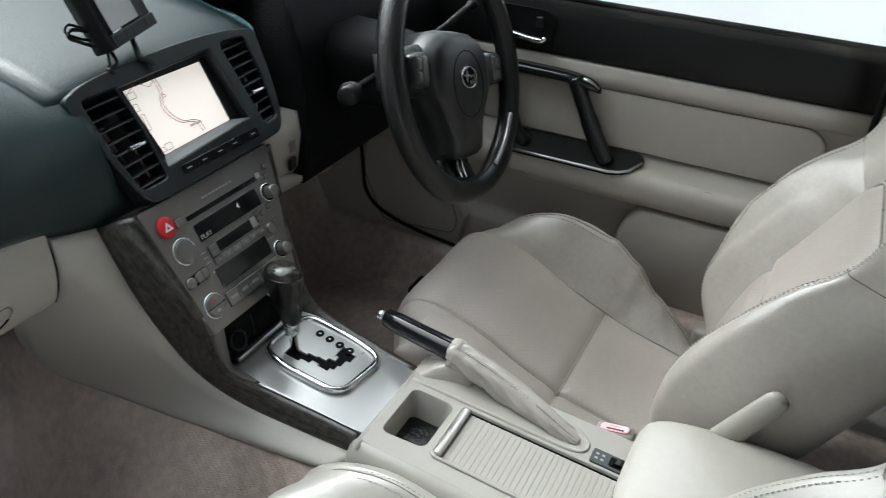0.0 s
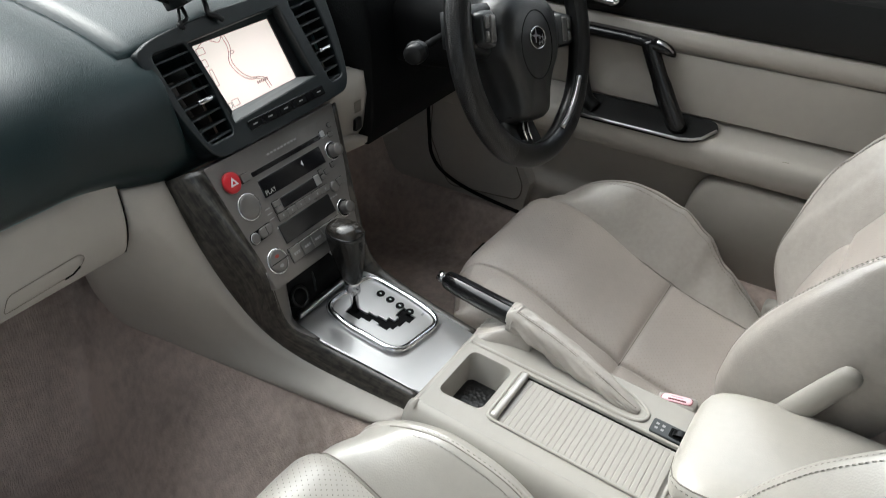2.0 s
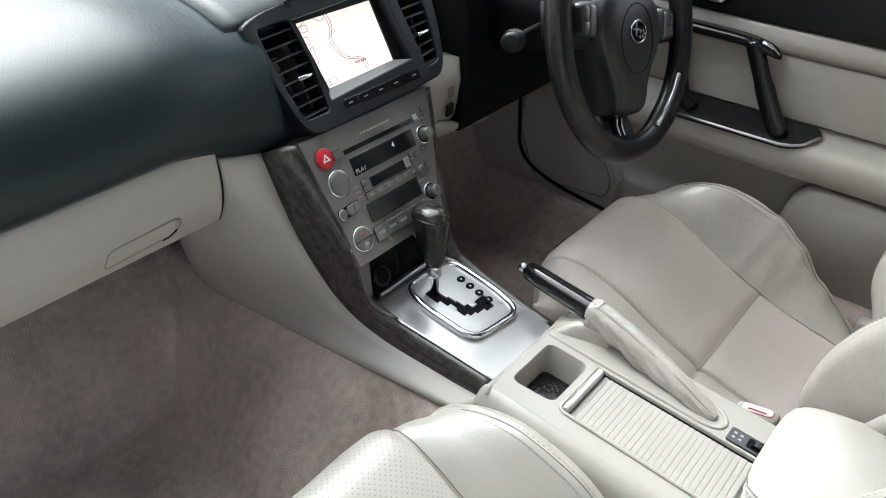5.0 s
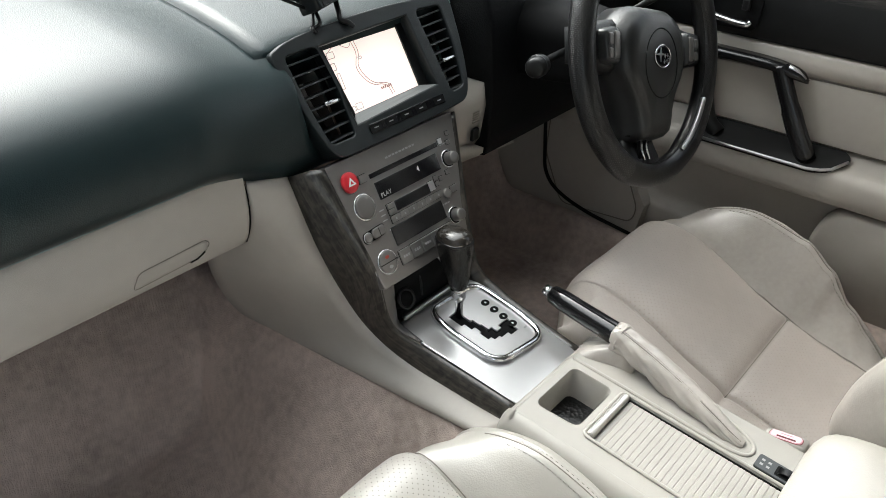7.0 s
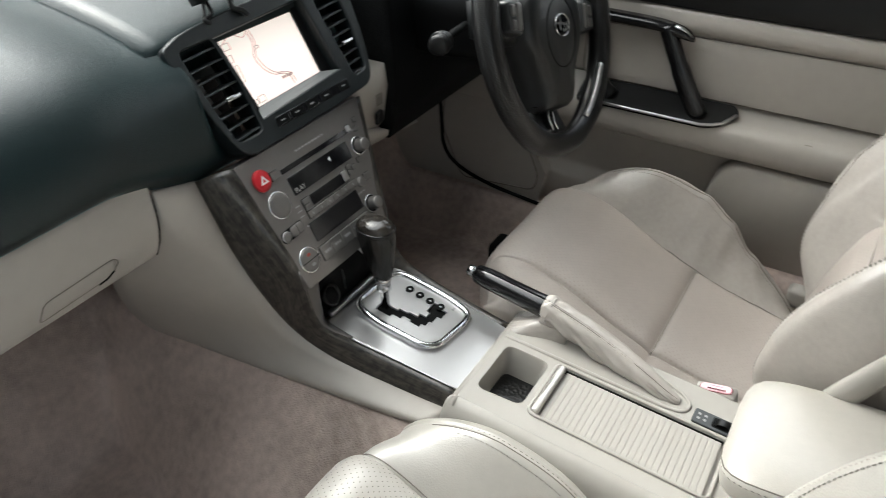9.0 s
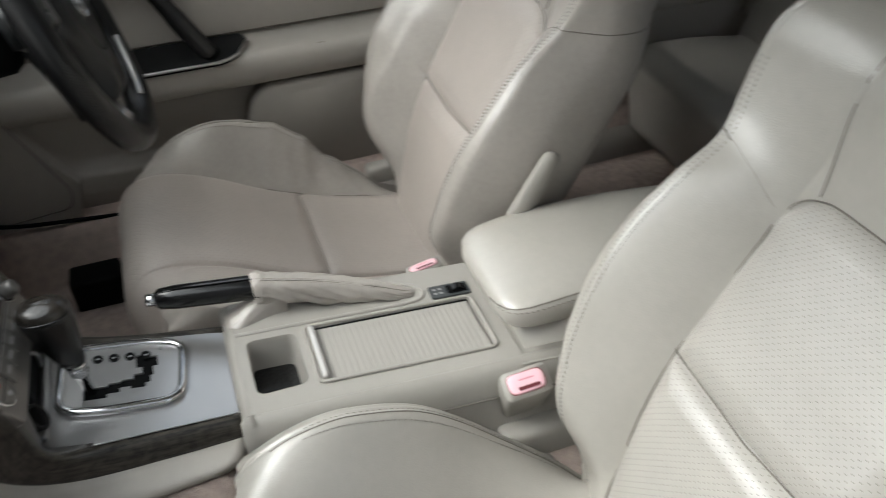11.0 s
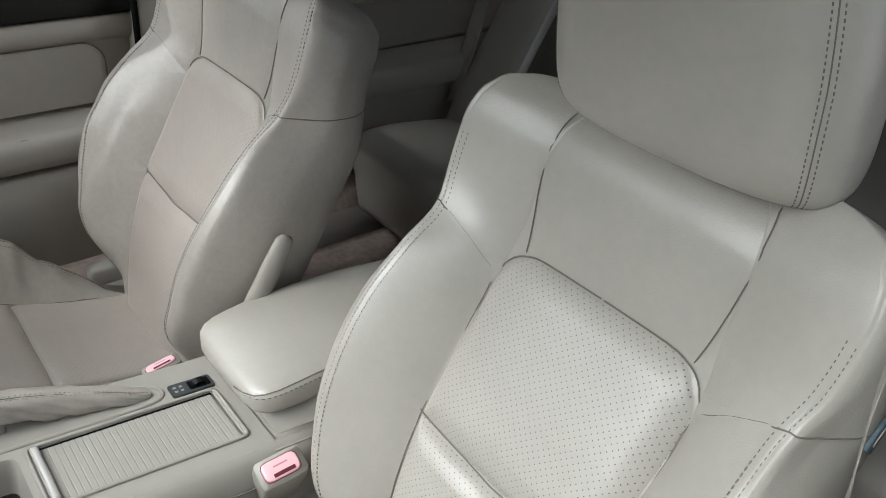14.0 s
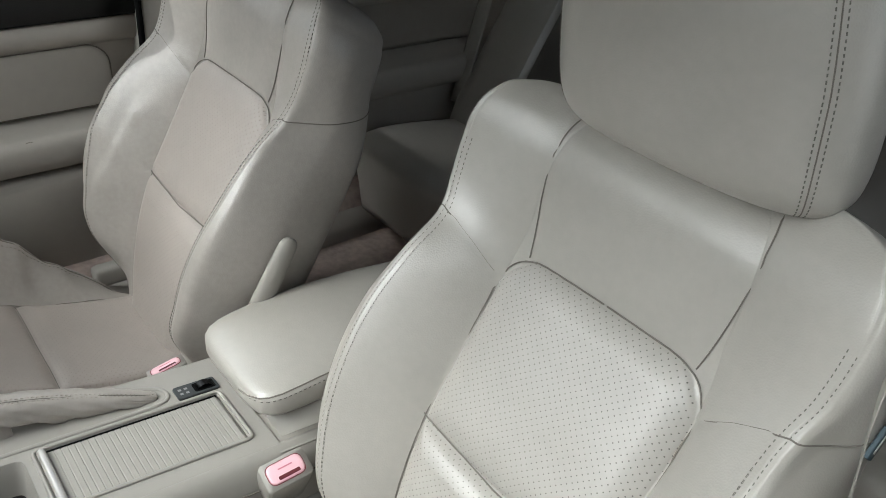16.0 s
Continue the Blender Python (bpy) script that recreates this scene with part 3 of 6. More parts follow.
    nrm *= np.sign((nrm * out_n).sum(-1, keepdims=True))
    for s in (1, -1):
        for tk in (4.97, 5.4):
            i = int(np.argmin(np.abs(t - s * tk)))
            js = range(11, 332 if driver else 292)
            P = [Vector(pos[i, j]) for j in js]
            N = [Vector(nrm[i, j]) for j in js]
            P2, N2 = [], []
            for a in range(len(P) - 1):
                for q in range(3):
                    P2.append(P[a].lerp(P[a + 1], q / 3))
                    N2.append(N[a])
            part("stitching", dashes(P2, N2, .0034 if driver else .0030, .0020, .0009 if driver else .0006, .0006 if driver else .0004), THREAD, seat, "grey thread stitches")

    for s in (1, -1):
        j = int(np.argmin(np.abs(v - .215)))
        ids = sorted((i for i in range(len(t)) if 3.15 <= s * t[i] <= 9.6), key=lambda i: s * t[i])
        i0 = next(i for i in ids if s * t[i] >= 5.2)
        js = [int(np.argmin(np.abs(v - .215 - .42 * (w[i0, j] - w[i, :])))) if s * t[i] >= 5.2 else
              int(np.argmin(np.abs(v - np.interp(au[i, :], [.133, .165, .197, .225], [.178, .197, .211, .215])))) for i in ids]
        run = [Vector(pos[i, j]) for i, j in zip(ids, js)]
        for _ in range(4):
            run = [run[0]] + [(a + b + c) / 3 for a, b, c in zip(run[:-2], run[1:-1], run[2:])] + [run[-1]]
        run = [p + Vector(nrm[i, j]) * .0006 for p, i, j in zip(run, ids, js)]
        part("seam", tube(curve_points(run[::3], 3), .0008, 5), SEAM, seat)

    def on_back(uq, vq):
        """The surface point over (u, v) on the front."""
        fr = np.where(np.abs(t) <= 5.0)[0]
        x = min(max((vq - v[0]) / (v[1] - v[0]), 0), len(v) - 1.001)
        j, k = int(x), x - int(x)
        a, m = np.zeros(3), np.zeros(3)
        for jj, share in ((j, 1 - k), (j + 1, k)):
            a += share * np.array([np.interp(uq, u[fr, jj], pos[fr, jj, q]) for q in range(3)])
            m += share * np.array([np.interp(uq, u[fr, jj], nrm[fr, jj, q]) for q in range(3)])
        return Vector(a), Vector(m).normalized()
    for L in lines[:1] + lines[2:4] + lines[5:] + [seamv]:
        lift, thick = (.0020, .0009) if L[-1] == (0, .219) else (.0010, .0009) if L is seamv else (.0009, .00075)
        pts = []
        for (a, b), (c, e) in zip(L[:-1], L[1:]):
            k = max(2, int(math.hypot(c - a, e - b) / .006))
            pts += [on_back(a + (c - a) * q / k, b + (e - b) * q / k) for q in range(k)]
        pts.append(on_back(*L[-1]))
        sm = [p + n * .0001 for p, n in pts]
        for _ in range(1):
            sm = [(sm[max(0, i - 1)] + sm[i] + sm[min(len(sm) - 1, i + 1)]) / 3 for i in range(len(sm))]
        sm = [q + n * lift for q, (p, n) in zip(sm, pts)]
        part("seam", tube(sm, thick, 6, up=W), SEAM, seat)

    # headrest
    HU, HV, HC = .151, .112, -inb * .009
    HVd, HWd = Vector((0, .105, .9945)), Vector((0, .9945, -.105))
    hb0 = o + V * .379 + W * .030

    def head_at(y, a_u, front):
        """A point of the headrest's skin: y from bottom to top, a_u from side to side."""
        k = max(.02, (1 - abs(y) ** 4.2) ** (1 / 3.2)) if abs(y) < 1 else .02
        wide = HU * k ** .22 * (1 + .02 * max(0, -y) - .10 * max(0, y) ** 1.3)
        deep = (1 - min(1, abs(a_u)) ** 4.2) ** (1 / 2.6)
        ww = (.050 + .010 * (1 - a_u * a_u)) * deep * k * (1.22 if front > 0 else -1) + .006 * y
        return hb0 + U * (HC + wide * a_u) + HVd * (HV * (y + 1)) + HWd * ww
    rr = []
    side = list(np.sin(np.linspace(-np.pi / 2, np.pi / 2, 34)))
    for y in np.sin(np.linspace(-np.pi / 2, np.pi / 2, 44)):
        rr.append([head_at(y, a, 1) for a in side] + [head_at(y, a, -1) for a in side[::-1][1:-1]])
    head = part("headrest", loft(rr), lea, seat, "smooth leather headrest pad")
    for s in (1, -1):
        for off in ((.85, .895) if s != inb else (.90, .94)):
            P = [head_at(q, s * off, 1) + HWd * .0004 for q in np.linspace(-.93, .93, 420)]
            part("stitching", dashes(P, [(HWd + U * s * .5).normalized()] * len(P), .0030, .0017, .0006, .0005), THREAD, head, "grey thread stitches")
        part("seam", tube([head_at(q, s * (.8725 if s != inb else .92), 1) for q in np.linspace(-.95, .95, 50)], .0006, 5, up=W), SEAM, head)
    for s in (-.06, .06):
        part("headrest_post", tube([o + U * s + V * .38 - W * .02, hb0 + U * s + HVd * .04], .006, 8), SATIN, seat, "steel post")

    # cushion
    Q = [.02, .10, .20, .30, .38, .43, .475, .512, .535, .536, .50] if driver else [.02, .10, .20, .30, .376, .422, .461, .490, .509, .511, .48]
    Z = [.152, .163, .186, .227, .272, .296, .308, .298, .256, .185, .10]
    sat = [0, 0, 0, .003, .006, .010, .014, .014, .012, .008, 0] if driver else [0] * 11     # the front edge is sat down
    Z = [a - b for a, b in zip(Z, sat)]
    n = 210
    par = np.linspace(0, 10, n)
    kn = list(range(11))
    q, z = smooth_interp(par, kn, Q), smooth_interp(par, kn, Z) + zs - .375 + rise
    tq, tz = np.gradient(q), np.gradient(z)
    L = np.hypot(tq, tz)
    nq, nz = -tz / L, tq / L
    C = {k: smooth_interp(par, kn, a) for k, a in dict(
        c=[-.08, -.005, .054, .084, .067, .032, -.010, -.028, -.038, -.028, -.01],
        uc=[.170, .182, .194, .201, .201, .198, .193, .188, .186, .185, .185],
        ue=[.112, .118, .121, .124, .126, .127, .128, .13, .132, .133, .133],
        hw=[.215, .222, .230, .234, .234, .231, .226, .220, .218, .216, .214],
        hb=[-.10, -.10, -.11, -.12, -.13, -.12, -.10, -.08, -.07, -.06, -.05]).items()}
    c, uc, ue, hw, hb = (C[k] for k in ("c", "uc", "ue", "hw", "hb"))

    def pq(u, h):
        return np.stack([u + 0 * q, h + 0 * q], -1)
    ctrl = np.array([pq(0, .002), pq(.55 * ue, .003), pq(.94 * ue, .001), pq(ue + .004, -.003), pq(.5 * (ue + uc), .48 * c), pq(uc - .008, c - .001), pq(uc + .008, c - .002),
                     pq(uc + .6 * (hw - uc), c - .016), pq(hw, c * .3 - .03), pq(hw - .004, .5 * hb - .01), pq(hw - .02, hb), pq(.5 * hw, hb), pq(0 * hw, hb)])
    half, tag = catmull(ctrl, [22, 18, 8, 16, 16, 10, 12, 12, 10, 6, 4, 3])
    sec, t = spans(half, tag, q)
    u, h = sec[..., 0], sec[..., 1].copy()
    if driver:  # the side of the cushion beside the handbrake is sat flat
        flat = (t * inb > 2.2)
        h[flat] = np.where(h[flat] > 0, h[flat] * .12, h[flat])
    qq = np.broadcast_to(np.concatenate([[0], np.cumsum(np.hypot(np.diff(q), np.diff(z)))]) + q[0], u.shape)
    tt = np.broadcast_to(t[:, None], u.shape)
    frontal = np.abs(tt) <= 7.2
    au = np.abs(u)
    ueg = np.broadcast_to(ue, u.shape)
    qs = float(np.interp(.246, q, qq[0]))
    lines = [[(s * float(np.interp(a, qq[0], ue)), a) for a in np.linspace(.02, .72, 24)] for s in ((-inb,) if driver else (1, -1))]
    ends = [.125, .125]
    if driver:
        ends[0 if inb < 0 else 1] = .2
    d = np.minimum.reduce([seg_dist(u, qq, L2) for L2 in lines] + [seg_dist(u, qq, [(-ends[0], qs), (ends[1], qs)])])
    inside = au < ueg
    disp = -.004 * np.exp(-(d / .0032) ** 2) - .004 * np.exp(-(d / .014) ** 2) + np.where(inside, .006 * np.clip(np.minimum(ueg - au, np.abs(qq - qs)) / .025, 0, 1) ** .5, 0)
    crest = [(float(np.interp(a, qq[0], uc)), a) for a in np.linspace(.03, .5, 30)]
    dcr = np.minimum(seg_dist(u, qq, crest), seg_dist(-u, qq, crest))
    disp = disp - .002 * np.exp(-(dcr / .0022) ** 2) * (np.abs(tt) > 4)
    if driver:
        creased = np.exp(-((qq - .25) / .11) ** 2) * ((u * -inb) > .12)
        disp = disp + creased * wrinkle(u * 1.6, qq * 1.5, .0065, 11) + np.where(inside, wrinkle(u, qq, .0005, 4), 0)
    else:
        disp = disp + wrinkle(u, qq, .0004, 8)
    h = h + np.where(frontal, disp, 0)
    pos = np.stack([cx + u, ys + q + nq * h, z + nz * h], -1)
    reg = np.full(u.shape, 4)
    reg[frontal & (tt > 0)] = 2
    reg[frontal & (tt < 0)] = 3
    if driver:
        inside = inside | ((u * inb > 0) & (au < np.broadcast_to(uc, u.shape) + .01))
    reg[inside & frontal & (qq >= qs)] = 0
    reg[inside & frontal & (qq < qs)] = 1
    meshes = split_regions(pos, np.stack([u, qq], -1), reg, ["cushion_panel", "rear_cushion_panel", "cushion_bolster", "cushion_bolster.001", "cushion_side"],
                           np.stack([0 * u + cx, ys + q + 0 * u - .05 * nq, z + 0 * u - .05 * nz], -1))
    for k, me in meshes.items():
        part(k.split(".")[0], me, per if "panel" in k else lea, seat, "perforated leather" if "panel" in k else "")
    nrm = np.cross(np.gradient(pos, axis=0), np.gradient(pos, axis=1))
    nrm /= np.linalg.norm(nrm, axis=-1, keepdims=True) + 1e-9
    ref = np.stack([0 * u + cx, ys + q + 0 * u - .05 * nq, z + 0 * u - .05 * nz], -1)
    nrm *= np.sign((nrm * (pos - ref)).sum(-1, keepdims=True))
    for s in (1, -1):
        if driver and s == inb:
            continue
        for tk in (4.9, 5.5):
            i = int(np.argmin(np.abs(t - s * tk)))
            P2, N2 = [], []
            for j in range(6, 100):
                for k in range(3):
                    P2.append(Vector(pos[i, j]).lerp(Vector(pos[i, j + 1]), k / 3))
                    N2.append(Vector(nrm[i, j]))
            part("stitching", dashes(P2, N2, .0032, .0022, .0005, .0004), THREAD, seat, "grey thread stitches")
        i = int(np.argmin(np.abs(t - s * 5.2)))
        part("seam", tube([Vector(pos[i, j]) for j in range(6, 112, 3)], .0008, 5), SEAM, seat)
        i = int(np.argmin(np.abs(t - s * 3.0)))
        if driver and s == inb:
            continue
        part("seam", tube([Vector(pos[i, j]) + Vector(nrm[i, j]) * .0001 for j in range(4, 200, 3)], .0008, 5), SEAM, seat)
    j = int(np.argmin(np.abs(qq[0] - qs)))
    part("seam", tube([Vector(pos[i, j]) for i in range(pos.shape[0]) if abs(t[i]) < 3], .0009, 5), SEAM, seat)
    # base frame and rails
    part("seat_base", rbox((cx, ys + .26, zs - .30), (.40, .38, .08), .01), BLACK_M, seat, "dark seat frame and rails")
    part("hinge_cover", rbox((cx + inb * .232, ys + .07, zs - .215), (.035, .17, .06), .015, 4), PLASTIC, seat, "beige plastic hinge cover")
    part("hinge_cover", rbox((cx - inb * .222, ys + .05, zs - .232), (.03, .10, .04), .012, 4), PLASTIC, seat, "beige plastic hinge cover")
    if driver:
        a, b = o + U * (inb * .272) + V * .066 + W * -.010, o + U * (inb * .268) + V * -.060 + W * -.014
        pts = [b, b.lerp(a, .4), b.lerp(a, .8), a, a + V * .005, a + V * .009, a + V * .0115, a + V * .0125]
        part("recline_lever", tube(pts, [.017, .0168, .0158, .0146, .0132, .0105, .0065, .001], 24, flat=.6, up=U), PLASTIC, seat, "beige plastic tilt lever")
    return seat


passenger_seat = front_seat(-.3575, -.449, .375, 1, False, radians(34), .010)
front_seat(.3625, -.416, .375, -1, True, radians(30.6), 0.0)
TAG = mat("blue_grey_tag_cloth", (0.07, 0.10, 0.12), 0.7)
tag = part("airbag_tag", rbox((-.6115, -.603, .566), (.004, .030, .018), .001, 1, Euler((radians(-50), 0, 0)).to_matrix()), TAG, passenger_seat, "small blue-grey cloth tag")
part("print", rbox((-.6138, -.603, .566), (.0006, .018, .005), .0002, 1, Euler((radians(-50), 0, 0)).to_matrix()), WHITE, tag)

# ---- dashboard ----
stack_at = frame_of((0, .262, .535), (1, 0, 0), (0, .475, .88))      # face of the middle column
dash = thing("dashboard", (0, .6, .45), "dark green-black dashboard over beige lower panels", "dashboard", kind="structure")


def pad_profile(x):
    """Passenger pad: a rounded bulge that closes in at its inner end, behind the screen housing."""
    k = max(0.0, min(1.0, (x + 0.30) / 0.17))
    e = k * k * (3 - 2 * k)
    k = max(0.0, min(1.0, (x + .132) / .02))
    tuck = .055 * k * k * (3 - 2 * k)
    low = .045 * e
    b = .020 * e
    c = b + tuck
    p = [(.300 + b * .3, .590 - .042 * e), (.281 + b * .6 + tuck * .1, .606 - .03 * e), (.277 + b + tuck * .8, .632 - .01 * e), (.287 + c, .668 - low * .2), (.311 + c * .9, .699 - low * .4), (.354 + c * .7, .722 - low * .5), (.425 + c * .3, .738 - low * .5), (.55, .750 - low * .4),
         (.78, .758 - low * .3), (.95, .755), (.95, .60), (.60, .58), (.34, .585 - .042 * e)]
    return [Vector((x, y, z)) for y, z in p]


def smooth_ring(pts, n=4, keep=10):
    top = curve_points(pts[:keep], n)
    return top + pts[keep:]


xs = np.concatenate([np.linspace(-.72, -.30, 10), np.linspace(-.285, -.085, 30)])
part("passenger_pad", loft([smooth_ring(pad_profile(float(x))) for x in xs]), DASH, dash, "dark grained vinyl bulge over the glove box")


def mid_profile(x):
    p = [(.345, .688), (.354, .701), (.40, .717), (.50, .735), (.65, .748), (.80, .755), (.95, .754), (.95, .6), (.6, .58), (.36, .60)]
    return [Vector((x, y, z)) for y, z in p]


part("middle_pad", loft([smooth_ring(mid_profile(float(x)), 4, 7) for x in np.linspace(-.16, .20, 14)]), DASH, dash, "dark grained vinyl top behind the screen")


def hood_profile(x):
    k = math.sin(math.pi * min(1, max(0, (x - .19) / .36)))
    p = [(.40 - .06 * k, .715 + .05 * k), (.385 - .07 * k, .735 + .06 * k), (.42 - .05 * k, .755 + .065 * k), (.52, .775 + .05 * k), (.70, .785 + .01 * k), (.95, .775), (.95, .60), (.60, .58), (.52, .60), (.50, .70 + .03 * k)]
    return [Vector((x, y, z)) for y, z in p]


part("instrument_hood", loft([smooth_ring(hood_profile(float(x)), 4, 6) for x in np.linspace(.19, .72, 26)]), HOOD, dash, "dark hood over the instruments")

# glove box and lower beige panels
glove = part("glove_box_door", loft([[Vector((x, p.x, p.y)) for p in curve_points([(.305, .594, 0), (.296, .586, 0), (.292, .545, 0), (.296, .515, 0), (.306, .492, 0), (.325, .480, 0), (.36, .478, 0)], 5) + [Vector((.36, .594, 0))]] for x in (-.72, -.5, -.35, -.245, -.236, -.233)]), PLASTIC_2, dash, "beige glove box lid")
# recessed pull of the glove box
def lid_at(u, v, w=0.0):
    """A point on the bowed front of the lid, across and up from the middle of its pull."""
    z = .515 + v
    return Vector((-.34 + u, float(np.interp(z, (.480, .492, .503, .515, .530, .545, .586), (.325, .306, .3005, .2958, .2932, .2920, .2958))) - w, z))


handle_rim = rounded([(-.050, -.014), (-.043, .009), (.043, .013), (.050, .006), (.040, -.009)], .008)
cols = [[lid_at(u, lo + (hi - lo) * k / 6, .0008) for k in range(7)] for u, lo, hi in ((-.048, -.012, -.003), (-.042, -.0125, .008), (-.02, -.0115, .010), (.0, -.011, .011), (.02, -.010, .012), (.038, -.009, .0125), (.046, -.003, .010))]
part("glove_box_handle", loft([c + [q + Vector((0, .003, 0)) for q in c[::-1]] for c in cols]), PLASTIC_2, glove, "beige pull handle")
part("handle_gap", tube([lid_at(u, v, .0006) for u, v in handle_rim], .0006, 6, closed=True, up=(0, 1, 0)), SEAM, glove)
part("handle_slot", tube([lid_at(u, v - .0015, .0006) for u, v in ((.024, -.0095), (.034, -.0085), (.043, -.002))], .0016, 6, up=(0, 1, 0)), BLACK_M, glove)
part("lid_gap", tube(curve_points([(-.2315, .31, .58), (-.2315, .297, .572), (-.2315, .293, .545), (-.2315, .297, .515), (-.2315, .308, .49)], 4), .0014, 6), BLACK_M, glove)

# beige cheek between the glove box and the console, running down to the carpet
top_line = curve_points([(-.165, .30, .555), (-.150, .275, .46), (-.132, .25, .385), (-.112, .222, .325), (-.098, .17, .290), (-.089, .08, .275), (-.084, .0, .269)], 6)
low_line = curve_points([(-.228, .298, .573), (-.229, .305, .52), (-.222, .42, .42), (-.150, .49, .256), (-.134, .40, .240), (-.126, .22, .247), (-.117, .03, .256)], 6)
rows = []
for a, b in zip(top_line, low_line):
    row = []
    for k in range(9):
        s = k / 8
        p = a.lerp(b, s)
        p += Vector((-.012, -.006, .004)) * math.sin(math.pi * s)
        row.append(p)
    rows.append(row)
part("console_cheek", loft([r + [q + Vector((.05, .06, -.02)) for q in r[::-1]] for r in rows]), PLASTIC_2, dash, "beige side panel of the middle console")
part("under_dash", loft([[Vector((x, y, z)) for y, z in ((.35, .477), (.45, .44), (.80, .42), (.80, .56), (.35, .56))] for x in (-.72, -.20)]), BLACK_M, dash, "dark underside of the dash")
# driver side lower panels
part("column_side_panel", loft([[Vector((x, y, z)) for y, z in ((.305, .565), (.300, .53), (.310, .47), (.335, .435), (.42, .42), (.42, .565))] for x in (.150, .165, .230, .240)]), PLASTIC_2, dash, "beige panel beside the steering column")
part("knee_panel", loft([[Vector((x, y, z)) for y, z in ((.325, .74), (.298, .66), (.292, .56), (.294, .48), (.300, .441), (.33, .436), (.60, .43), (.60, .74))] for x in (.238, .25, .40, .55, .70)]), HOOD, dash, "black lower dash panel")
part("instrument_face", rbox((.37, .47, .70), (.36, .02, .12), .01), BLACK_M, dash, "dark instrument panel")

part("column_under_panel", loft([[Vector((x, y, z)) for y, z in ((.301, a), (.302, (a + b) / 2), (.312, b), (.36, b - .004), (.36, a))] for x, a, b in ((.152, .475, .448), (.20, .470, .440), (.245, .452, .435), (.285, .442, .432), (.325, .436, .431))]), PLASTIC_2, dash, "beige panel under the column")
# screen housing with two side vents
outer = curve_points([(-.142, .180), (-.10, .190), (.02, .196), (.12, .193), (.185, .183)], 4)
outer = [(p.x, p.y) for p in outer]
outer += [(.188, .176), (.184, .14), (.178, .10), (.168, .062), (.155, .040), (.135, .034), (-.085, .030), (-.104, .034), (-.115, .05), (-.126, .09), (-.138, .14), (-.145, .172)]
for _ in range(2):      # corners cut twice, so that the outline runs round
    outer = [q for i, p in enumerate(outer) for n_ in (outer[(i + 1) % len(outer)],) for q in ((p[0] * .75 + n_[0] * .25, p[1] * .75 + n_[1] * .25), (p[0] * .25 + n_[0] * .75, p[1] * .25 + n_[1] * .75))]
vent_l = rounded([(-.126, .171), (-.074, .172), (-.066, .13), (-.066, .052), (-.108, .052), (-.118, .10)], .008)
vent_r = rounded([(.113, .178), (.163, .176), (.164, .12), (.155, .058), (.127, .055), (.120, .12)], .008)
scr = [(-.070, .1705), (.0925, .1755), (.1040, .0735), (-.0575, .0640)]
part("screen_housing", plate(outer, [vent_l, vent_r, scr], stack_at, .030, .012, .0025), HOUSING, dash, "charcoal surround of screen and vents", smooth=False)

# vents, screen and buttons in the housing
def vent(left_line, right_line, n, chrome_row, chrome_s):
    """A dark box with slats between two side lines (top to bottom)."""
    v_unit = thing("air_vent", stack_at((left_line[0][0] + right_line[0][0]) / 2, .11, 0), "black air vent with thin slats and a chrome tab", "air vent", "dash vents")
    us = [p[0] for p in left_line + right_line]
    vs = [p[1] for p in left_line + right_line]
    u0, u1, v0, v1 = min(us) - .004, max(us) + .004, min(vs) - .004, max(vs) + .004
    part("duct", plate([(u0, v0), (u1, v0), (u1, v1), (u0, v1)], [], stack_at, .004, -.030), BLACK_M, v_unit, smooth=False)

    def at_height(line, v):
        line = sorted(line, key=lambda p: p[1])
        return float(np.interp(v, [p[1] for p in line], [p[0] for p in line]))
    top, bot = max(vs), min(vs)
    for i in range(n):
        v = top - (i + .75) * (top - bot) / n
        a, b = at_height(left_line, v) - .001, at_height(right_line, v) + .001
        sec = ((-.0012, .0065), (-.0006, .0078), (.0006, .0078), (.0012, .0065), (.0032, -.020), (.0008, -.020))
        part("slat", loft([[stack_at(x, v + dv + .0012 * s, w) for dv, w in sec] for x, s in ((a, -1), (b, 1))]), SLAT, v_unit, smooth=False)
        if i == chrome_row:
            c = a + (b - a) * chrome_s
            part("tab", rbox(stack_at(c, v + .001, .0105), (.023, .0055, .008), .002, 3, axes((1, .03, 0), (0, .475, .88))), CHROME, v_unit, "chrome tab")
    return v_unit


SLAT = mat("dark_slat_plastic", (0.026, 0.029, 0.031), 0.42, vary=0.05)
vent([(-.126, .171), (-.118, .10), (-.108, .052)], [(-.070, .172), (-.065, .12), (-.065, .052)], 8, 4, .62)
vent([(.113, .178), (.120, .12), (.127, .055)], [(.164, .176), (.164, .12), (.156, .058)], 9, 5, .5)

MAP_GLOW = plain("screen_glow", (1.0, 0.86, 0.79), 0.25, emit=0.20)
MAP_ROAD = plain("screen_road_lines", (0.32, 0.20, 0.18), 0.4, emit=0.06)
MAP_KEY = plain("screen_keys", (0.42, 0.38, 0.34), 0.4, emit=0.1)
screen = thing("navigation_screen", stack_at(.015, .12, 0), "lit navigation screen showing a pale pink road map", "screen")
scr_in = [(-.0545, .1688), (.0820, .1703), (.0853, .0806), (-.0425, .0770)]
part("bezel", plate([(-.074, .175), (.097, .180), (.108, .069), (-.062, .060)], [scr_in], stack_at, .003, -.004), BLACK, screen, "black bezel", smooth=False)
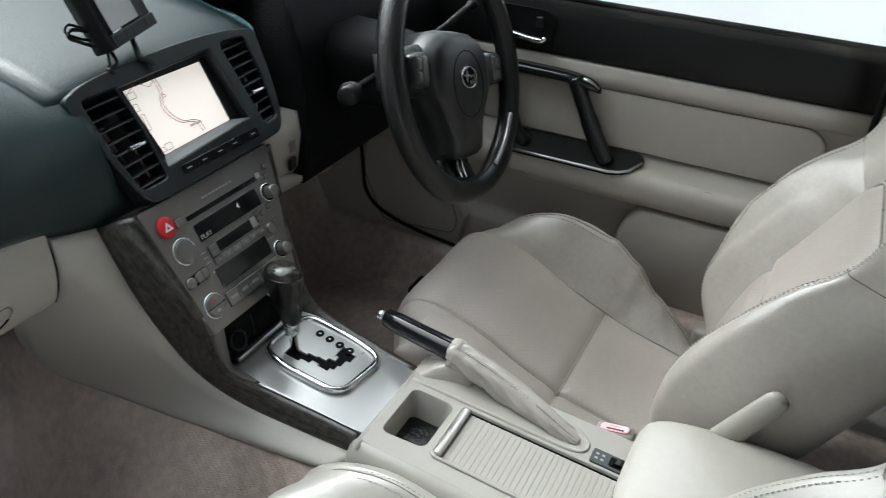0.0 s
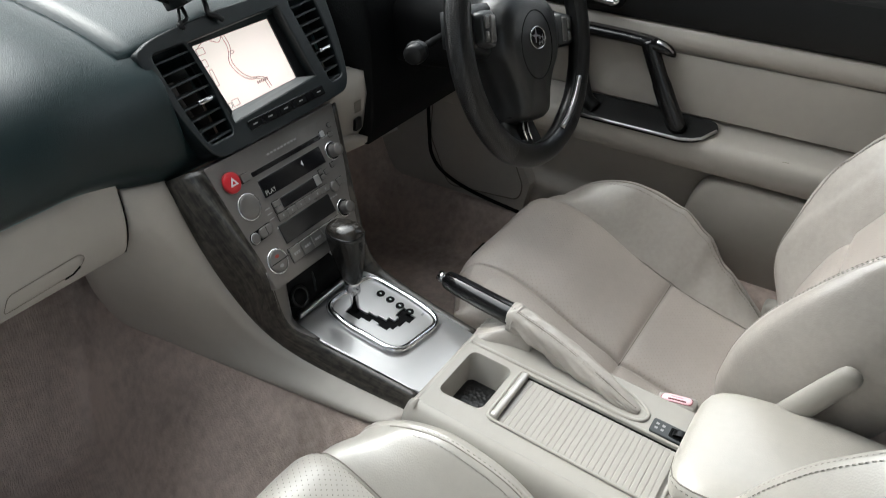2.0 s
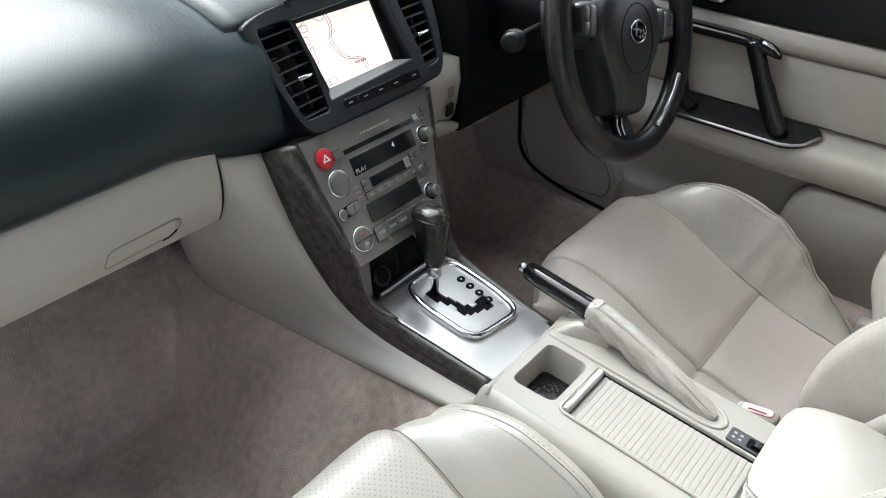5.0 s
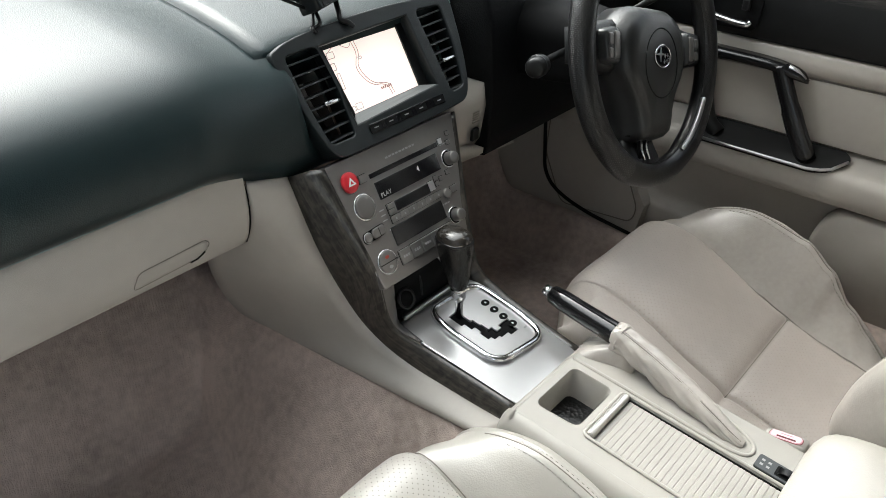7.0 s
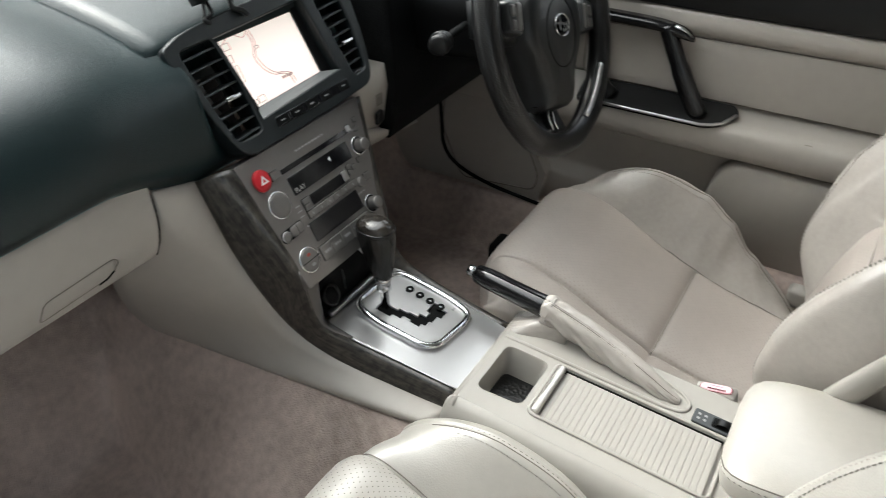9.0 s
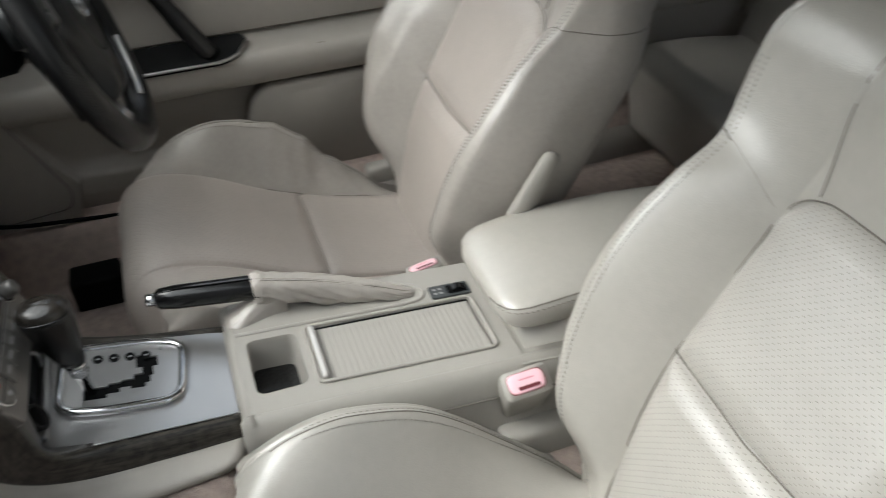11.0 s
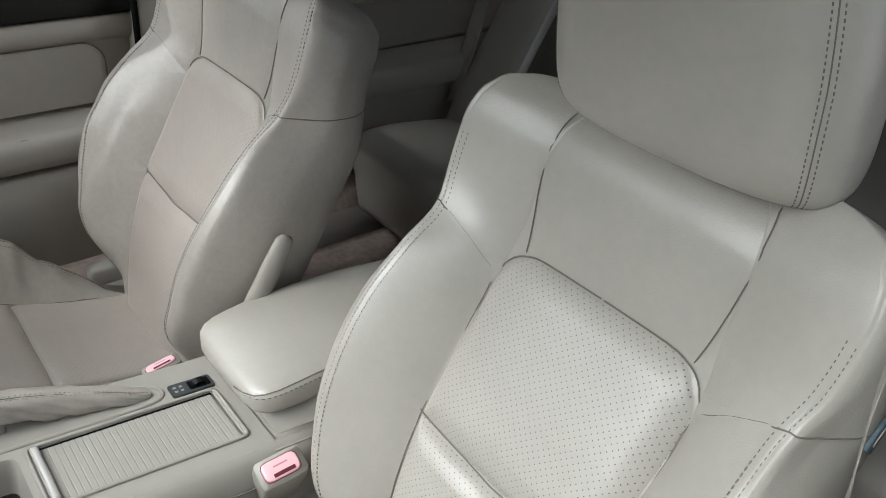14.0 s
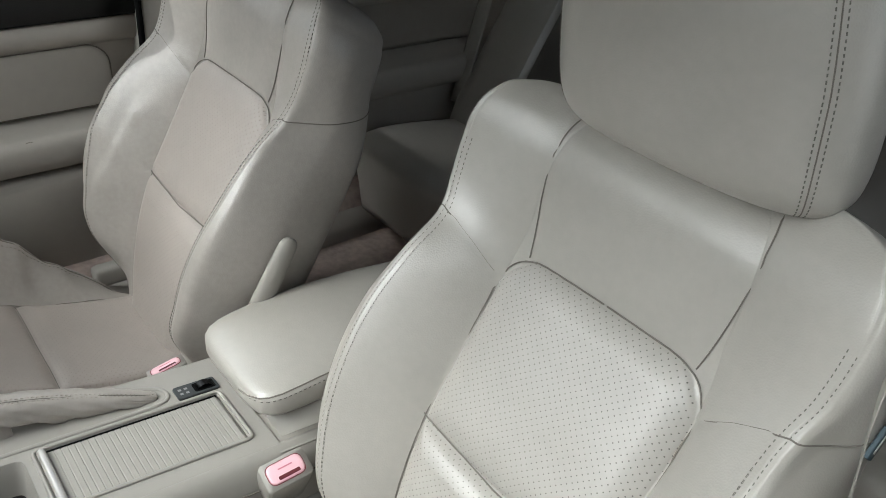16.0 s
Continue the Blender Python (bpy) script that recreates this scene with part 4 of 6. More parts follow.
ledge = [[stack_at(-.0575, .0642, .0085), stack_at(.104, .0737, .0085)], [stack_at(-.0500, .0705, .002), stack_at(.0945, .0770, .002)], [stack_at(-.0430, .0766, -.0036), stack_at(.0856, .0803, -.0036)]]
# Paler than the housing: light on the upturned ledge is put into its colour.
part("lower_ledge", loft([r + [q + Vector((0, .004, -.004)) for q in r[::-1]] for r in ledge]), mat("lit_ledge_plastic", (0.16, 0.165, 0.165), 0.4, vary=0.05), screen, "sloping ledge below the map, paled as if lit from above", smooth=False)
part("glass", plate([(-.060, .174), (.088, .175), (.091, .076), (-.047, .072)], [], stack_at, .003, -.0066), MAP_GLOW, screen, "glowing map", smooth=False)


def road(pts, width, material=MAP_ROAD):
    p = curve_points([(u, v, 0) for u, v in pts], 6)
    L, R = [], []
    for i, q in enumerate(p):
        d = (p[min(i + 1, len(p) - 1)] - p[max(i - 1, 0)]).normalized()
        L.append(stack_at(q.x - d.y * width, q.y + d.x * width, -.0062))
        R.append(stack_at(q.x + d.y * width, q.y - d.x * width, -.0062))
    part("map_line", loft([[a, b] for a, b in zip(L, R)], closed=False), material, screen, smooth=False)


main = [(-.002, .170), (.0, .150), (-.008, .132), (-.002, .115), (.010, .104), (.024, .1005), (.033, .095), (.036, .083)]
road([(u - .002, v) for u, v in main], .0005)
road([(u + .0025, v + .001) for u, v in main], .0005)
road([(-.050, .160), (-.03, .168), (-.012, .160), (-.002, .168)], .0004)
for u, v, w, h in ((-.044, .157, .013, .009), (-.046, .142, .008, .010), (-.043, .122, .006, .022), (-.029, .0845, .012, .009), (-.039, .0835, .006, .007), (.0015, .143, .007, .004)):
    part("map_key", plate(rect(u - w / 2, v - h / 2, u + w / 2, v + h / 2, .0015), [rect(u - w / 2 + .0009, v - h / 2 + .0009, u + w / 2 - .0009, v + h / 2 - .0009, .001)], stack_at, .0003, -.0061), MAP_KEY, screen, smooth=False)
for i in range(6):
    part("map_text", plate(rect(.018 + .0035 * i, .094, .0200 + .0035 * i, .0975), [], stack_at, .0003, -.0060), MAP_ROAD, screen, smooth=False)
strip = thing("screen_buttons", stack_at(.03, .056, .012), "dark strip of small buttons below the screen", "button strip")
part("strip_base", plate(rect(-.042, .045, .106, .058, .002), [], stack_at, .004, .0132, .0008), DISPLAY, strip, smooth=False)
for i, u in enumerate((-.032, -.004, .026, .056, .094)):
    b = part("button", plate(rect(u - .011, .0468, u + .011, .0562, .0015), [], stack_at, .001, .0136), BLACK_M, strip, smooth=False)
    part("print", plate(rect(u - .0038, .0507, u + .0038, .0523), [], stack_at, .0003, .0139), GREY_P, b, smooth=False)

# ---- middle column: audio and heater face ----
column = thing("audio_panel", (0, .25, .45), "grey metallic audio and heater panel with round knobs", "control panel")
face = [(-.128, .030), (.118, .030), (.106, -.01), (.086, -.07), (.070, -.12), (.062, -.147), (-.112, -.147), (-.116, -.10), (-.121, -.04)]
part("panel_face", plate(rounded(face, .004), [], stack_at, .03, .004, .0015), STACK, column, smooth=False)
BTN = mat("grey_metallic_button", (0.19, 0.183, 0.175), 0.30, metal=0.7, vary=0.05)


def inset(u0, v0, u1, v1, material, name, w=.0052, skew=0.0, parent=None, label="", r=.0012):
    if material in (BTN, SATIN):
        part("gap", plate(rect(u0 - .0007, v0 - .0007, u1 + .0007, v1 + .0007, r), [], stack_at, .002, .0043), BLACK_M, column, smooth=False)
    return part(name, plate(rounded([(u0, v0), (u1, v0 + skew), (u1, v1 + skew), (u0, v1)], r), [], stack_at, .003, w, .0006), material, parent or column, label, smooth=False)


haz = part("hazard_button", dome(oval(-.101, 0, .0130, .0140), stack_at, .003, .0095, .9), RED, column, "red hazard button")
tri = [(-.1075, -.0045), (-.0945, -.0045), (-.101, .0062)]
tri_in = [(-.1040, -.0026), (-.0980, -.0026), (-.101, .0026)]
part("hazard_mark", plate(tri, [tri_in], stack_at, .001, .0101), WHITE, haz, smooth=False)
for u, v, r, nm in ((-.0925, -.037, .0178, "blank_cap"), (-.091, -.1155, .0170, "rear_heater_button")):
    k = part(nm, dome(oval(u, v, r - .0025, r - .0015), stack_at, .003, .0075, .94, .7), BTN, column)
    part("bezel", ring(stack_at, u, v, r - .001, .0014, .0045), CHROME, k, "chrome ring")
part("button_split", plate(rect(-.1060, -.1165, -.074, -.1155), [], stack_at, .0006, .0078), BLACK_M, k, smooth=False)
part("mark", plate(oval(-.0915, -.1085, .0034, .0022, 14), [], stack_at, .0006, .0080), plain("dim_red_print", (.32, .05, .035)), k, smooth=False)
part("mark", plate(oval(-.0905, -.1225, .0034, .0022, 14), [], stack_at, .0006, .0080), GREY_P, k, smooth=False)
for u, v, r in ((.0785, -.0295, .0094), (.0525, -.1065, .0092)):
    k = part("knob", dome(oval(u, v, r, r, 36), stack_at, .002, .019, .92, .86), BTN, column, "round grey turn knob")
    part("bezel", ring(stack_at, u, v, r + .0026, .0011, .0045), CHROME, k, "chrome ring")
    part("well", ring(stack_at, u, v, r + .0012, .0014, .0045), BLACK_M, k)
part("small_knob", dome(oval(.052, -.0735, .0075, .0075, 20), stack_at, .003, .008, .9, .6), BTN, column)
inset(.061, -.076, .074, -.0665, BTN, "button", .0065)
# slots, displays
inset(-.067, -.0075, .068, -.0012, DISPLAY, "disc_slot", .0048)
inset(-.086, -.0075, -.072, .0025, BTN, "eject_button", .0075)
inset(.070, -.006, .078, .002, SATIN, "button", .006)
d = inset(-.0635, -.0385, .058, -.0145, DISPLAY, "audio_display", .0056, label="black glass display")
words("PLAY", .0086, stack_at, -.0515, -.0335, .0060, plain("display_text", (.34, .33, .31), emit=.03), d)
part("mark", plate([(.018, -.019), (.018, -.027), (.014, -.023)], [], stack_at, .0003, .0060), WHITE, d, smooth=False)
inset(-.043, -.0615, .024, -.0475, DISPLAY, "tape_slot", .0056)
inset(.024, -.0600, .034, -.0465, SATIN, "button", .0068)
inset(-.059, -.0545, -.0465, -.0475, BTN, "button", .0075)
inset(-.059, -.0625, -.0465, -.0555, BTN, "button", .0075)
for u, v in ((.038, -.046), (.038, -.054), (.048, -.050), (.064, -.046), (.085, -.008), (.09, .004)):
    inset(u, v - .003, u + .007, v + .003, BTN, "button", .0062)
for i in range(6):
    u0 = -.059 + .0172 * i
    b = inset(u0, -.0735, u0 + .0165, -.0645, BTN, "preset_button", .0062)
    part("digit", plate(rect(u0 + .007, -.0705, u0 + .0092, -.0675), [], stack_at, .0003, .0065), GREY_P, b, smooth=False)
part("gap", plate(rounded([(-.1145, -.0825), (-.074, -.0805), (-.0735, -.0655), (-.114, -.0675)], .0072), [], stack_at, .002, .0044), BLACK_M, column, smooth=False)
pill = part("pill_button", dome(rounded([(-.0985, -.0808), (-.0755, -.0797), (-.0750, -.0665), (-.0980, -.0676)], .0055), stack_at, .003, .0072, .95, .8), BTN, column, "oblong grey button")
part("split", plate(rect(-.0870, -.0805, -.0864, -.0670), [], stack_at, .0004, .0074), BLACK_M, pill, smooth=False)
rnd = part("round_button", dome(oval(-.1065, -.0750, .0068, .0068, 24), stack_at, .003, .0078, .9, .7), BTN, column, "small round button")
part("bezel", ring(stack_at, -.1065, -.0750, .0068, .0006, .0055), SATIN, rnd)
for i in range(3):
    inset(-.0725, -.052 - .007 * i, -.0645, -.0505 - .007 * i, GREY_P, "print", .0044, r=.0003)
inset(-.068, -.0805, -.064, -.0788, WHITE, "print", .0044, r=.0003)
inset(-.066, -.1035, .036, -.0775, DISPLAY, "heater_display", .0056, label="black glass display")
for i in range(5):
    u0 = -.069 + .0215 * i
    b = inset(u0, -.130, u0 + .0205, -.1105, BTN, "heater_button", .0064)
    for j in range(3):
        part("print", plate(rect(u0 + .005 + .0042 * j, -.122, u0 + .0078 + .0042 * j, -.1185), [], stack_at, .0003, .0067), GREY_P, b, smooth=False)
for i in range(9):
    inset(-.030 + .0066 * i, .008, -.0255 + .0066 * i, .0105, GREY_P, "print", .0044, r=.0003)
for i in range(4):
    inset(.072 + .006 * i, -.0085, .0765 + .006 * i, -.0065, GREY_P, "print", .0044, r=.0003)
    inset(.030 + .006 * i, -.0865, .0345 + .006 * i, -.0845, GREY_P, "print", .0044, r=.0003)

# ---- shift console ----
PN = 10
panel_at = frame_of((0, 0, .287), (1, 0, 0), (0, math.cos(radians(PN)), math.sin(radians(PN))))
con = thing("shift_console", (0, .12, .25), "brushed silver shift console with dark wood-grain edges", "console")
part("top_plate", plate([(-.068, .002), (.080, .002), (.084, .10), (.088, .16), (.09, .207), (-.086, .207), (-.076, .16), (-.070, .10)], [], panel_at, .02, 0.0, .0015), ALU, con, "brushed silver plate", smooth=False)


def band(inner, outer_line, lift, drop, label):
    """A rounded veneer strip between two lines, its grain along the length."""
    verts, uvs, faces = [], [], []
    run = 0.0
    k = 18
    for i, (a, b) in enumerate(zip(inner, outer_line)):
        if i:
            run += (a - inner[i - 1]).length
        row = [a.lerp(b, j / 8) + Vector(lift) * math.sin(math.pi * (j / 8) ** .7) for j in range(9)]
        verts += row + [q + Vector(drop) for q in row[::-1]]
        uvs += [(run, (b - a).length * min(j, 17 - j) / 8) for j in range(k)]
        if i:
            o = (i - 1) * k
            faces += [(o + j, o + (j + 1) % k, o + k + (j + 1) % k, o + k + j) for j in range(k)]
    faces += [tuple(range(k - 1, -1, -1)), tuple(range(len(verts) - k, len(verts)))]
    return part("wood_trim", mesh_of(verts, faces, uvs), WOOD, con, label)


inner = curve_points([stack_at(-.128, .028, .004), stack_at(-.120, -.05, .004), stack_at(-.113, -.12, .004), (-.098, .190, .345), (-.080, .155, .318), (-.070, .08, .301), (-.0665, .0, .290)], 6)
band(inner, top_line, (-.003, -.004, .005), (.02, .02, -.02), "glossy dark wood-grain strip")
part("trim_bead", tube([p + Vector((-.001, -.001, .002)) for p in inner[24:]], .0010, 6), SATIN, con)
inner_r = curve_points([stack_at(.118, .028, .004), stack_at(.092, -.05, .004), stack_at(.070, -.12, .004), (.088, .195, .345), (.090, .155, .318), (.086, .08, .301), (.080, .0, .290)], 6)
outer_r = [p + Vector((.020, .012, -.020)) for p in inner_r]
band(inner_r, outer_r, (.003, -.003, .004), (-.02, .02, -.02), "glossy dark wood-grain strip")
part("right_cheek", loft([[p, p + Vector((.012, .03, -.06)), p + Vector((.0, .06, -.22)), p + Vector((-.05, .06, -.12)), p + Vector((-.03, .03, -.03))] for p in outer_r]), PLASTIC_2, con, "beige side panel")

# storage pocket with socket, between face and plate
part("pocket", loft([[Vector((x, y, z)) for y, z in ((.205, .404), (.30, .395), (.30, .325), (.205, .325))] for x in (-.092, .075)]), BLACK_M, con, "open black storage pocket")
edge_q = curve_points([stack_at(-.094, -.143, .004), (-.086, .194, .356), (-.077, .196, .331), inner[24] + Vector((.004, 0, .0005))], 4)
edge_p = [inner[12 + i] for i in range(13)]
wing = [[p + Vector((-.002, .001, 0)), p.lerp(q, .4), p.lerp(q, .8), q, q + Vector((.002, .012, -.006)), p + Vector((0, .02, -.012))] for p, q in zip(edge_p, edge_q)]
part("plate_wing", loft(wing), STACK, con, "brushed grey side of the pocket")
lip = axes((1, 0, 0), (0, .985, .17))
part("lip_base", rbox(panel_at(.008, .2105, .003), (.132, .010, .016), .002, 2, lip), BLACK, con, "black pocket edge")
part("chrome_lip", rbox(panel_at(.004, .2050, .009), (.140, .0095, .0085), .0030, 3, lip), SATIN, con, "chrome strip")
sk = frame_of((-.066, .196, .366), (1, 0, 0), (0, .475, .88))
part("socket", dome(oval(0, 0, .014, .014), sk, -.02, .002, .9, .8), BLACK_M, con, "round black socket")
part("socket_ring", ring(sk, 0, 0, .0135, .0022, .002), BLACK, con)
part("pocket_rib", tube(curve_points([(.012, .212, .400), (.016, .20, .385), (.030, .198, .366), (.034, .200, .345)], 4), .002, 6), SATIN, con)
part("pocket_rib", tube(curve_points([(-.030, .214, .395), (-.026, .205, .375), (-.022, .205, .345)], 4), .002, 6), HOUSING, con)

# gate: chrome frame, silver inlay, stepped slot
gate = thing("shift_gate", panel_at(.02, .12, 0), "silver shift gate with chrome frame and stepped black slot", "shift gate")
frame_pts = rounded([(-.030, .062), (.064, .052), (.074, .100), (.074, .188), (-.024, .192), (-.032, .150)], .026, 8)
slot = [(-.012, .166), (-.012, .142), (-.006, .142), (-.006, .128), (.001, .128), (.001, .116), (-.003, .116), (-.003, .100), (.004, .100), (.004, .094), (.015, .094), (.015, .090), (.030, .090), (.030, .084), (.047, .084), (.047, .096), (.052, .096), (.052, .108), (.030, .108), (.030, .102), (.020, .102), (.020, .112), (.013, .112), (.013, .126), (.010, .126), (.010, .140), (.006, .140), (.006, .166)]
part("inlay", plate(frame_pts, [slot], panel_at, .003, .0045, .0007), ALU, gate, "silver inlay", smooth=False)
part("slot_floor", plate(rect(-.016, .080, .056, .170), [], panel_at, .002, .0012), BLACK_M, gate, "black slot", smooth=False)
part("chrome_frame", tube([panel_at(u, v, .004) for u, v in frame_pts], .0054, 12, closed=True, up=(0, 0, 1)), CHROME, gate, "chrome frame")
for i in range(4):
    v = .150 - .0178 * i
    m = part("position_mark", plate(oval(.0525 - .001 * i, v, .0072, .0060, 18), [], panel_at, .0006, .0050), BLACK_M, gate, smooth=False)
    part("print", plate(rect(.0513 - .001 * i, v - .0016, .0537 - .001 * i, v + .0016), [], panel_at, .0003, .0053), WHITE, m, smooth=False)
part("print", plate(rect(.055, .078, .061, .081), [], panel_at, .0005, .005), GREY_P, gate, smooth=False)
lever = thing("shift_lever", (.002, .156, .322), "dark glossy wood-topped shift lever with chrome collar", "shift lever")
KNOB = mat("dark_knob_leather", (0.010, 0.0097, 0.0092), 0.22, vary=0.25, scale=30, bump=0.06, bscale=900, spec=0.5)
KNOB_W = mat("dark_knob_lacquer", (0.022, 0.019, 0.016), 0.17, vary=0.7, scale=60, coat=0.2, spec=0.4)
ax = lambda z: Vector((.003, .156 + (z - .32) * .06, z))


def lathe(prof, lean=0.0):
    """Rings (height, half length, half width) round the lever's axis."""
    rings = []
    for z, r, q in prof:
        ring_ = []
        for i in range(32):
            c, d = math.cos(2 * math.pi * i / 32), math.sin(2 * math.pi * i / 32)
            k = (abs(c) ** 2.5 + abs(d) ** 2.5) ** (-1 / 2.5)
            ring_.append(ax(z) + Vector((q * c * k, r * d * k + lean * (z - .364), 0)))
        rings.append(ring_)
    return loft(rings)


part("shaft", lathe([(.310, .0055, .0055), (.346, .0055, .0055), (.350, .008, .008)]), CHROME, lever, "chrome shaft")
part("collar", lathe([(.343, .0058, .0058), (.346, .0090, .0090), (.351, .0098, .0098), (.355, .0085, .0085), (.360, .0105, .0100), (.370, .0115, .0105)]), CHROME, lever, "chrome collar")
part("knob", lathe([(.366, .0110, .0100), (.368, .0128, .0118), (.376, .0150, .0138), (.388, .0180, .0160), (.402, .0210, .0180), (.416, .0238, .0198), (.429, .0258, .0210), (.438, .0266, .0216), (.4425, .0266, .0216)], .05), KNOB, lever, "dark leather grip")
part("rim", lathe([(.4402, .0266, .0217), (.4410, .0271, .0221), (.4430, .0271, .0221), (.4440, .0264, .0215)], .05), GLOSS, lever, "black rim")
part("cap", lathe([(.4430, .0256, .0208), (.4450, .0258, .0210), (.4482, .0251, .0203), (.4515, .0230, .0184), (.4540, .0192, .0152), (.4556, .0132, .0102), (.4564, .0066, .0046), (.4566, .001, .001)], .05), KNOB_W, lever, "glossy dark wood cap")

# ---- centre console box ----
box = thing("centre_console", (0, -.18, .2), "beige plastic console box with cup well and roller lid", "console")
ZT = .300
SL = .0906  # the top falls gently to the rear
zc = lambda y: .305 + SL * y
yy = [.004, .0, -.006, -.015, -.10, -.20, -.30, -.45, -.60]
drop = [.012, .006, .002, 0, 0, 0, 0, 0, .004]
rings = [[Vector((x, y, .08 if z < .15 else z - d - ZT + zc(y))) for x, z in ((-.122, .10), (-.117, .20), (-.111, .258), (-.107, .280), (-.100, .294), (-.091, .2995), (-.086, ZT), (-.086, .270), (-.098, .250), (-.104, .10))] for y, d in zip(yy, drop)]
part("side_wall", loft(rings), PLASTIC, box, "beige side wall")
part("side_groove", tube([Vector((-.1135, y, .262 - d - ZT + zc(y))) for y, d in zip(yy[1:-1], drop[1:-1])], .0012, 6), SEAM, box)
rings = [[Vector((x, y, .08 if z < .15 else z - d - ZT + zc(y))) for x, z in ((.104, ZT), (.110, .2985), (.115, .292), (.117, .275), (.118, .10), (.108, .10), (.104, .25))] for y, d in zip(yy, drop)]
part("side_wall", loft(rings), PLASTIC, box, "beige side wall")
part("front_wall", loft([[Vector((x, y, z)) for y, z in ((.003, .10), (.003, .280), (.001, .294), (-.004, .3015), (-.012, .3038), (-.012, .27), (-.01, .10))] for x in (-.10, .108)]), PLASTIC, box, "beige front wall")
flat = frame_of((0, 0, .305), (1, 0, 0), (0, 1, SL))
cup = rounded([(-.060, -.022), (.031, -.022), (.031, -.083), (-.056, -.083)], .012)
lid = rounded([(-.060, -.098), (.034, -.098), (.034, -.318), (-.062, -.318)], .004)
part("top_plate", plate([(-.088, -.010), (.106, -.010), (.106, -.345), (-.088, -.345)], [cup, lid], flat, .004, .0, .0022), PLASTIC, box, "beige top plate", smooth=False)
part("rear_deck", plate([(-.100, -.340), (.106, -.340), (.106, -.60), (-.100, -.60)], [], flat, .006, -.0042), PLASTIC, box, smooth=False)
cu, cv = -.0135, -.0525
rings = [[flat(cu + (u - cu) * k, cv + (v - cv) * k, w) for u, v in cup] for k, w in ((1.015, .0006), (.985, -.003), (.93, -.03), (.88, -.058))]
part("cup_well", loft(rings, caps=False), PLASTIC, box, "beige cup well")
part("cup_mat", plate([(cu + (u - cu) * .9, cv + (v - cv) * .9) for u, v in cup], [], flat, .003, -.046), mat("black_rubber_mat", (0.006, 0.006, 0.006), 0.32, vary=0.4, scale=60, bump=1.0, bscale=170), box, "black rubber mat", smooth=False)
part("lid_floor", plate(rect(-.064, -.320, .037, -.096), [], flat, .002, -.0065), PLASTIC, box, smooth=False)
roller = part("roller_lid", plate(rect(-.060, -.317, .030, -.108), [], flat, .002, -.0042), PLASTIC, box, "ribbed roller lid", smooth=False)
slat_me = None
for i in range(27):
    y = -.1125 - .0076 * i
    if slat_me is None:
        prof = [(-.0039, -.003), (-.0039, -.0013), (-.0026, -.0006), (.0026, -.0006), (.0039, -.0013), (.0039, -.003)]
        bm = loft([[Vector((x, b, c)) for b, c in prof] for x in (-.045, .045)])
        bmesh.ops.recalc_face_normals(bm, faces=bm.faces)
        slat_me = bpy.data.meshes.new("slat")
        bm.to_mesh(slat_me)
        bm.free()
        slat_me.materials.append(PLASTIC)
    sl = new("slat", slat_me)
    sl.parent = roller
    sl.location = flat(-.015, y, .0) - base_of[box]
    sl.rotation_euler = (math.atan(SL), 0, 0)
part("lid_handle", rbox(flat(-.014, -.1025, .0025), (.093, .0105, .012), .0048, 4), mat("pearl_grey_lacquer", (0.52, 0.50, 0.47), 0.2, metal=0.45), box, "beige finger bar")
part("lid_frame", tube([flat(u, v, .0016) for u, v in rounded([(-.0625, -.094), (.0365, -.094), (.0365, -.3215), (-.0645, -.3215)], .010)], .0024, 8, closed=True), PLASTIC, box, "rounded frame of the lid opening")
part("side_slot", rbox(flat(.0322, -.208, -.0030), (.0030, .215, .005), .001, 2, axes((1, 0, 0), (0, 1, SL))), BLACK_M, box)
part("edge_step", tube(curve_points([flat(.046, -.012), flat(.046, -.10), flat(.046, -.20), flat(.0465, -.240), flat(.052, -.258), flat(.064, -.263), flat(.077, -.256), flat(.088, -.235), flat(.098, -.20)], 5), .0028, 8), PLASTIC, box)
SWITCH = mat("dark_grey_switch_plastic", (0.045, 0.05, 0.052), 0.4)
sw = thing("seat_heater_switch", (.046, -.293, zc(-.293)), "black switch plate with ribbed dial on the console", "switch")
sa = frame_of((.0545, -.2975, zc(-.2975)), (0, -1, -SL), (1, 0, 0))
part("plate", plate(rect(-.028, -.0125, .028, .0125, .004), [], sa, .003, .003, .001), SWITCH, sw, smooth=False)
part("dial_well", plate(rect(-.004, -.0085, .024, .0085, .003), [], sa, .001, .0034), BLACK_M, sw, smooth=False)
rings = []
for k in range(15):
    a = math.pi * k / 14
    r = .0085 + .0006 * (k % 2)
    rings.append([sa(.010 + r * 1.15 * math.cos(a), v, .002 + r * .75 * math.sin(a)) for v in (-.0055, .0055)])
part("dial", loft([[p for p in r] for r in rings], closed=False), GRIP, sw, "ribbed black dial")
for u, v in ((-.021, .004), (-.013, .004), (-.021, -.004), (-.013, -.004)):
    part("print", plate(rect(u - .002, v - .0018, u + .002, v + .0018), [], sa, .0003, .0033), GREY_P, sw, smooth=False)

arm = thing("armrest", (0, -.45, .3), "padded beige leather armrest on the console", "armrest")
ARM_ST = ((-.3185, .040, .326, .336), (-.321, .062, .318, .342), (-.327, .078, .312, .347), (-.337, .087, .309, .351), (-.352, .092, .307, .354), (-.372, .094, .307, .357), (-.40, .095, .307, .360), (-.47, .095, .307, .362), (-.55, .094, .306, .358), (-.63, .09, .306, .35), (-.65, .08, .315, .343))
rr = []
